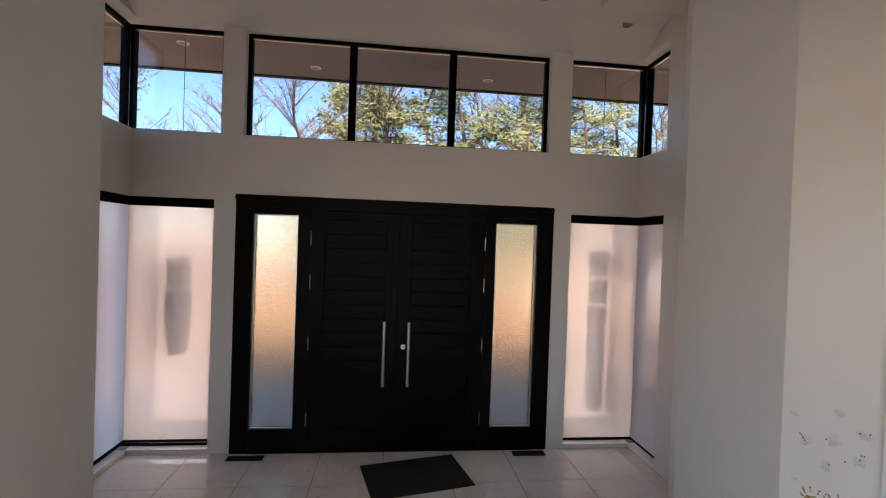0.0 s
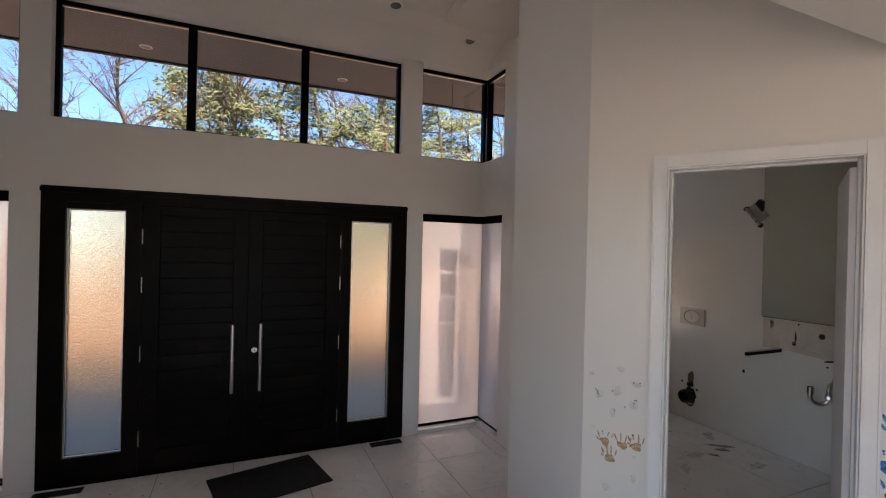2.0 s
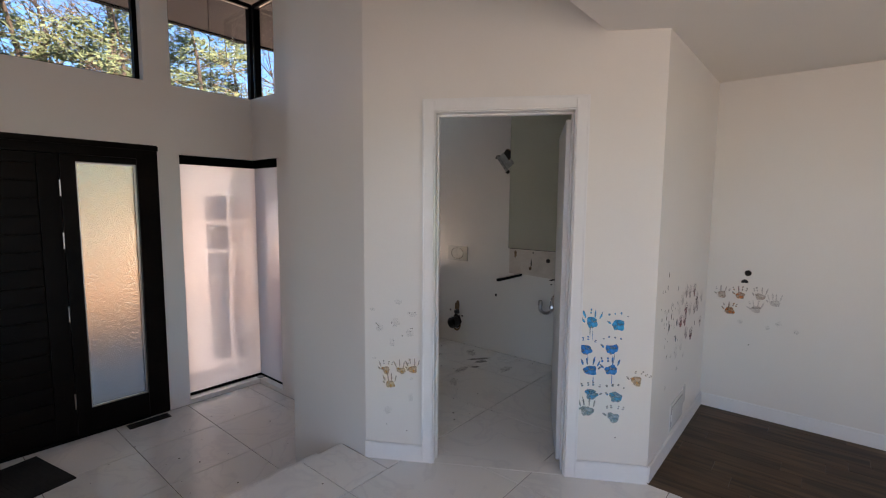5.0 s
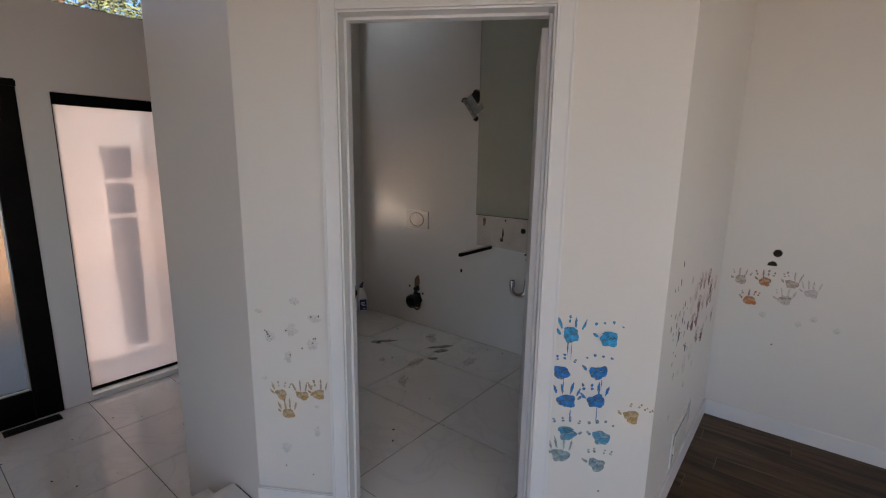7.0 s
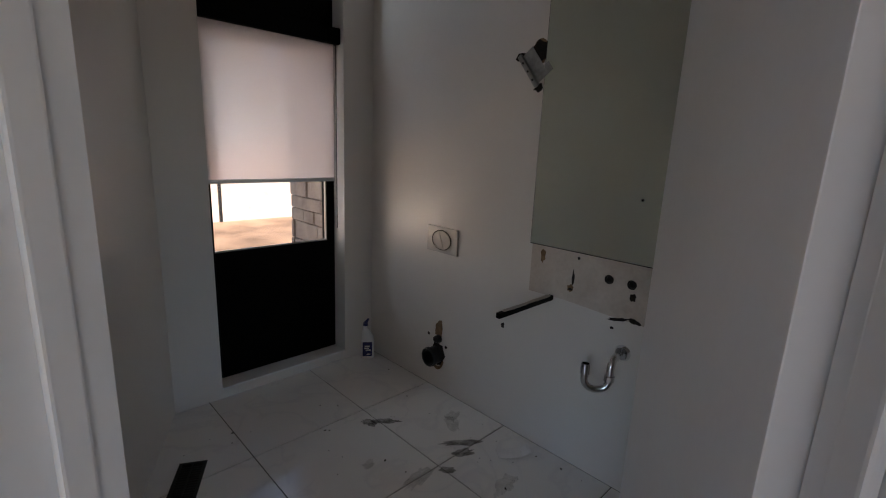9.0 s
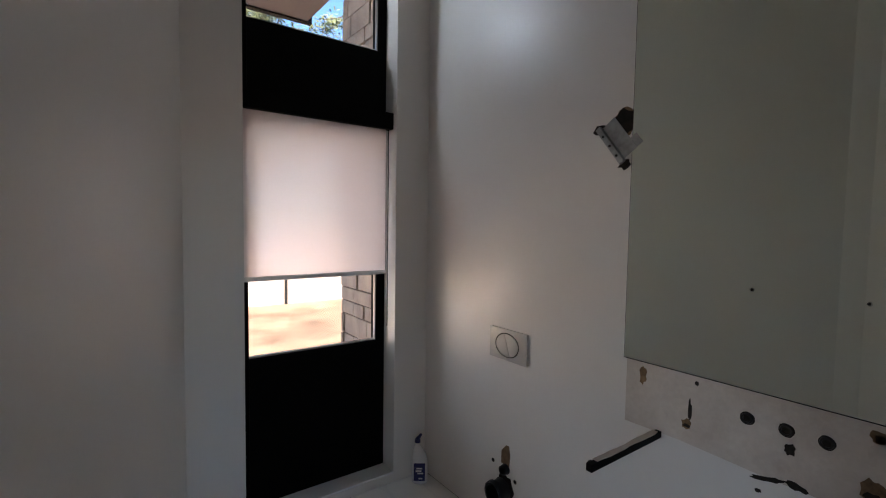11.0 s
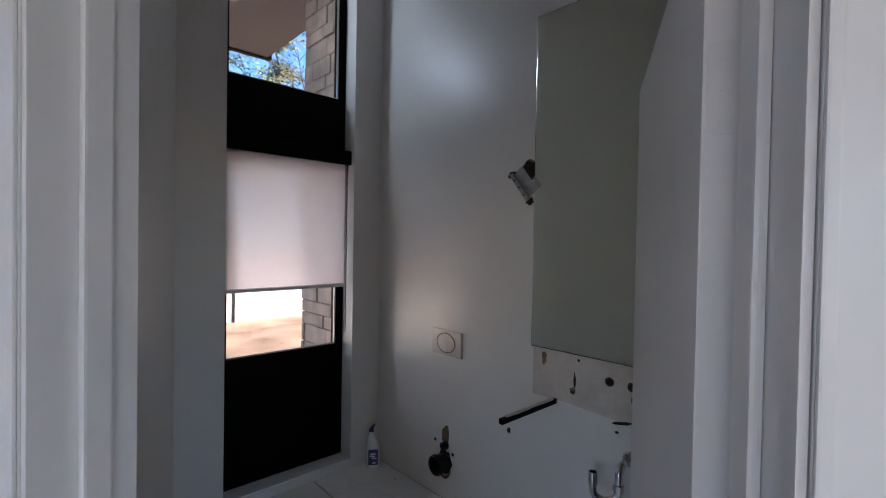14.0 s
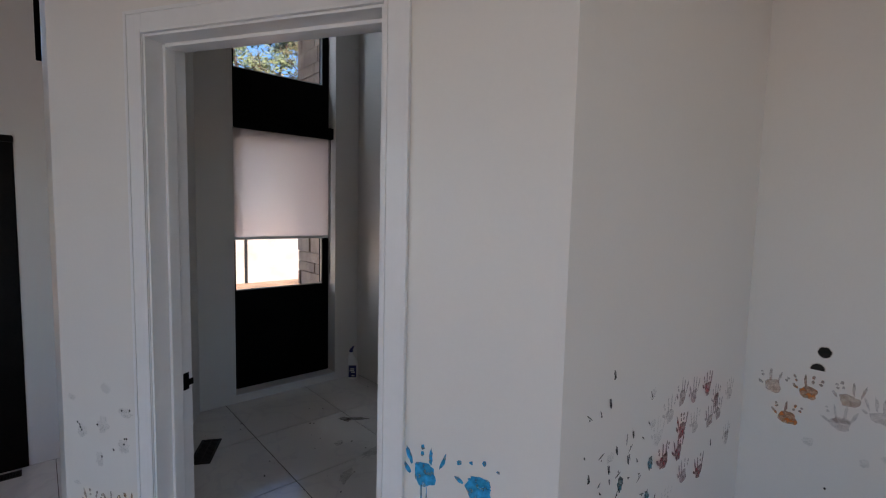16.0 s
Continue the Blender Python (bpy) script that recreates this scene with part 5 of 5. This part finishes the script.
for k, (x, y, mt, w, h, t) in enumerate(((3.87, 3.22, STAIN, 0.12, 0.03, -0.7), (3.80, 3.26, STAIN, 0.035, 0.06, 0.3), (4.06, 2.80, STAIN, 0.13, 0.035, -0.6), (4.01, 2.735, STAIN, 0.07, 0.04, -0.5), (4.20, 3.0, STAIN_F, 0.07, 0.05, 0.4), (3.86, 2.70, STAIN, 0.03, 0.05, 0.9),
                                         (3.72, 2.75, STAIN_F, 0.12, 0.05, 0.2), (3.60, 2.98, STAIN_F, 0.05, 0.03, 0.4), (4.15, 2.95, STAIN_F, 0.10, 0.05, 1.2), (4.0, 2.45, STAIN_F, 0.12, 0.05, 0.2), (3.45, 2.62, STAIN_F, 0.1, 0.04, 0.8))):
    floor_stain(x, y, mt, 300 + k, w, h, t)
rngd = random.Random(31)
DEBRIS = material("dark_grit", (0.03, 0.022, 0.016), rough=0.95, vary=0.3)
verts_bm = bmesh.new()
for (x0, x1, y0, y1, z, cnt) in ((2.9, 4.3, 2.0, 3.7, 0.001, 45), (-1.5, 2.6, 3.3, 4.9, LOW + 0.001, 55), (0.3, 2.6, 0.8, 2.3, 0.001, 10)):
    for _ in range(cnt):
        x, y, r = rngd.uniform(x0, x1), rngd.uniform(y0, y1), rngd.choice((0.003, 0.004, 0.006, 0.009))
        if z > -0.1 and x < 2.9 and (Vector((x, y)) - A0).dot(NIN) > -0.03:
            continue
        bmesh.ops.create_icosphere(verts_bm, subdivisions=1, radius=r, matrix=Matrix.Translation((x, y, z)) @ pose(0, 0, 0, 0, 0, rngd.uniform(0, 180)) @ Matrix.Diagonal((1.0, 0.6, 0.35, 1)))
grit = finish("floor_grit", verts_bm, DEBRIS)
tagged(grit, "scattered dark grit and leaf bits on the tiles", "debris", kind="stuff")

bm = bmesh.new()
bmesh.ops.create_grid(bm, x_segments=12, y_segments=5, size=0.5)
for v in bm.verts:
    v.co.x *= 0.17
    v.co.y *= 0.075
    v.co.z = 0.004 + 0.012 * abs(noise.noise(v.co * 22)) + (0.02 * max(0, v.co.x / 0.085) ** 2)
ex = bmesh.ops.extrude_face_region(bm, geom=bm.faces[:])
bmesh.ops.translate(bm, verts=[v for v in ex["geom"] if isinstance(v, bmesh.types.BMVert)], vec=(0, 0, 0.0015))
pp = finish("torn_paper", bm, PLASTIC_W)
pp.matrix_world = pose(4.20, 2.56, 0.001, 0, 0, -35)
tagged(pp, "crumpled white paper scrap on the tiles", "paper")


# ---- outdoors: stone return wall beside the powder room window ----
def stone_wall():
    th = empty("wall_stone_return")
    tagged(th, "rough cut tan limestone return wall", "wall", kind="structure")
    X0, Y0, Y1 = 4.185, BY + 0.255, 4.93
    part("mortar_core", box(X0 + 0.03, X0 + 0.5, Y0, Y1 - 0.02, GZ, 3.679), MORTAR, th)
    rng = random.Random(3)
    z = GZ
    row = 0
    while z < 3.66:
        h = min(rng.choice((0.10, 0.125, 0.15)), 3.675 - z)
        y = Y0
        while y < Y1 - 0.02:
            w = min(rng.choice((0.16, 0.22, 0.28)), Y1 - y)
            d = rng.uniform(0, 0.018)
            part("stone", box(X0 + d, X0 + 0.06, y + 0.004, y + w - 0.004, z + 0.004, z + h - 0.004, 0.006), STONE, th)
            y += w
        x = X0 + 0.07
        while x < X0 + 0.48:
            w = min(rng.choice((0.16, 0.22)), X0 + 0.5 - x)
            part("stone", box(x, x + w - 0.006, Y1 - 0.04, Y1 + rng.uniform(0, 0.015), z + 0.004, z + h - 0.004, 0.006), STONE, th)
            x += w
        z += h
        row += 1


stone_wall()


def silhouette_stack(x, y, tiers, label):
    """Made-up drums stacked on a thin cord from the soffit, added to show as a shadow through the blind."""
    th = empty("silhouette_stack", pose(x, y, 0))
    tagged(th, label, "lantern", "porch lanterns")
    part("cord", add_cyl(bmesh.new(), (0, 0, tiers[0][1] - 0.005), (0, 0, 3.68), 0.003, 0.003, 8), VENT, th)
    part("canopy", add_cyl(bmesh.new(), (0, 0, 3.655), (0, 0, 3.679), 0.05, 0.06, 20), VENT, th)
    for z0, z1, r0, r1 in tiers:
        part("drum", add_cyl(bmesh.new(), (0, 0, z0), (0, 0, z1), r0, r1, 24), VENT, th)
    for (a, *_), (_, b, *_) in zip(tiers, tiers[1:]):
        part("spacer", add_cyl(bmesh.new(), (0, 0, b - 0.005), (0, 0, a + 0.005), 0.012, 0.012, 8), VENT, th)


silhouette_stack(2.70, 5.255, ((1.30, 1.56, 0.095, 0.11), (1.00, 1.25, 0.10, 0.10), (0.70, 0.955, 0.10, 0.10), (-0.18, 0.655, 0.085, 0.10)), "tall stack of dark drums added to shadow the blind")
silhouette_stack(-1.66, 5.255, ((1.07, 1.36, 0.10, 0.12), (0.74, 1.03, 0.12, 0.12), (0.41, 0.70, 0.08, 0.12)), "short stack of dark drums added to shadow the blind")

# ---- floors in pieces ----
def tile_mesh(w, d, h=0.012, bev=0.0015):
    bm = box(-w / 2, w / 2, -d / 2, d / 2, -h, 0)
    top = [e for e in bm.edges if all(abs(v.co.z) < 1e-6 for v in e.verts)]
    bmesh.ops.bevel(bm, geom=top, offset=bev, segments=1, affect="EDGES")
    me = bpy.data.meshes.new("tile")
    bm.to_mesh(me)
    bm.free()
    me.materials.append(TILE)
    return me


MESHES = {}


def lay_tile(parent, x0, x1, y0, y1, z, gap=0.004):
    w, d = round(x1 - x0 - gap, 3), round(y1 - y0 - gap, 3)
    if w < 0.02 or d < 0.02:
        return
    if (w, d) not in MESHES:
        MESHES[w, d] = tile_mesh(w, d)
    ob = new("tile", MESHES[w, d])
    ob.location = ((x0 + x1) / 2, (y0 + y1) / 2, z)
    ob.parent = parent


def cut(pts, p, d):
    """The part of a convex outline to the right of the line p + t d."""
    side = lambda q: d[1] * (q[0] - p[0]) - d[0] * (q[1] - p[1])
    out = []
    for a, b in zip(pts, pts[1:] + pts[:1]):
        sa, sb = side(a), side(b)
        if sa >= 0:
            out.append(a)
        if sa * sb < 0:
            k = sa / (sa - sb)
            out.append((a[0] + k * (b[0] - a[0]), a[1] + k * (b[1] - a[1])))
    return out


def lay_cut_tile(parent, x0, x1, y0, y1, z, gap=0.006):
    """A tile trimmed to the slanted powder room wall."""
    g = gap / 2
    pts = cut([(x0 + g, y0 + g), (x1 - g, y0 + g), (x1 - g, y1 - g), (x0 + g, y1 - g)], (2.29, 2.5), (0.72, 1.53))
    if len(pts) < 3:
        return
    c = ((x0 + x1) / 2, (y0 + y1) / 2)
    ob = finish("tile", add_prism(bmesh.new(), [(a - c[0], b - c[1]) for a, b in pts], Matrix.Translation((0, 0, -0.012)), 0.012), TILE, parent)
    ob.location = (*c, z)


T = 0.64
foyer, powder, entry = bpy.data.objects["floor_foyer"], bpy.data.objects["floor_powder"], bpy.data.objects["floor_entry"]
for i in range(-7, 2):
    for j in range(-9, 4):
        x0, y0 = 3.21 + i * T, 2.11 + j * T
        x1, y1 = x0 + T, y0 + T
        x0, x1 = max(x0, -1.12), min(x1, BX)
        if x1 - x0 < 0.02:
            continue
        if y1 <= 0.955 and x0 >= 3.02:
            continue
        if y0 < 0.955 < y1 and x0 >= 3.02:
            y0 = 0.955
        if y1 <= 2.52:
            lay_tile(foyer, x0, x1, y0, y1, 0.0)
        elif y0 < 2.52:
            if x1 < 2.25:
                lay_tile(foyer, x0, x1, y0, 2.535, 0.0)
            else:
                if x0 < 2.21:
                    lay_tile(foyer, x0, 2.21, y0, 2.535, 0.0)
                lay_cut_tile(powder, max(x0, 2.21), x1, y0, y1, 0.0)
        elif x1 > 2.30:
            lay_cut_tile(powder, x0, x1, y0, min(y1, BY + 0.02), 0.0)
for i in range(-7, 2):
    for j in range(0, 4):
        x0, y0 = 2.22 + i * 0.6, 3.06 + j * 0.64
        lay_tile(entry, max(x0, XL), min(x0 + 0.6, XR), y0, min(y0 + 0.64, YF), LOW)

wf = structure("floor_alcove", box(3.02, BX, -4.0, 0.945, -0.01, -0.001), VENT, "underlay of the dark wood floor", "floor")
rng = random.Random(5)
pm = {}
for r in range(11):
    x, y = 3.02 + r * 0.125, -4.0
    while y < 0.93:
        ln = round(min(rng.choice((0.6, 0.9, 1.3)), 0.943 - y), 3)
        if ln not in pm:
            bm = box(0, ln - 0.0015, -0.1238, 0, -0.008, 0.005)
            bmesh.ops.bevel(bm, geom=[e for e in bm.edges if all(abs(v.co.z - 0.005) < 1e-6 for v in e.verts)], offset=0.001, segments=1, affect="EDGES")
            me = bpy.data.meshes.new("plank")
            bm.to_mesh(me)
            bm.free()
            me.materials.append(WOOD)
            pm[ln] = me
        ob = new("plank", pm[ln])
        ob.rotation_euler = (0, 0, math.pi / 2)
        ob.location, ob.parent = (x, y, 0), wf
        y += ln
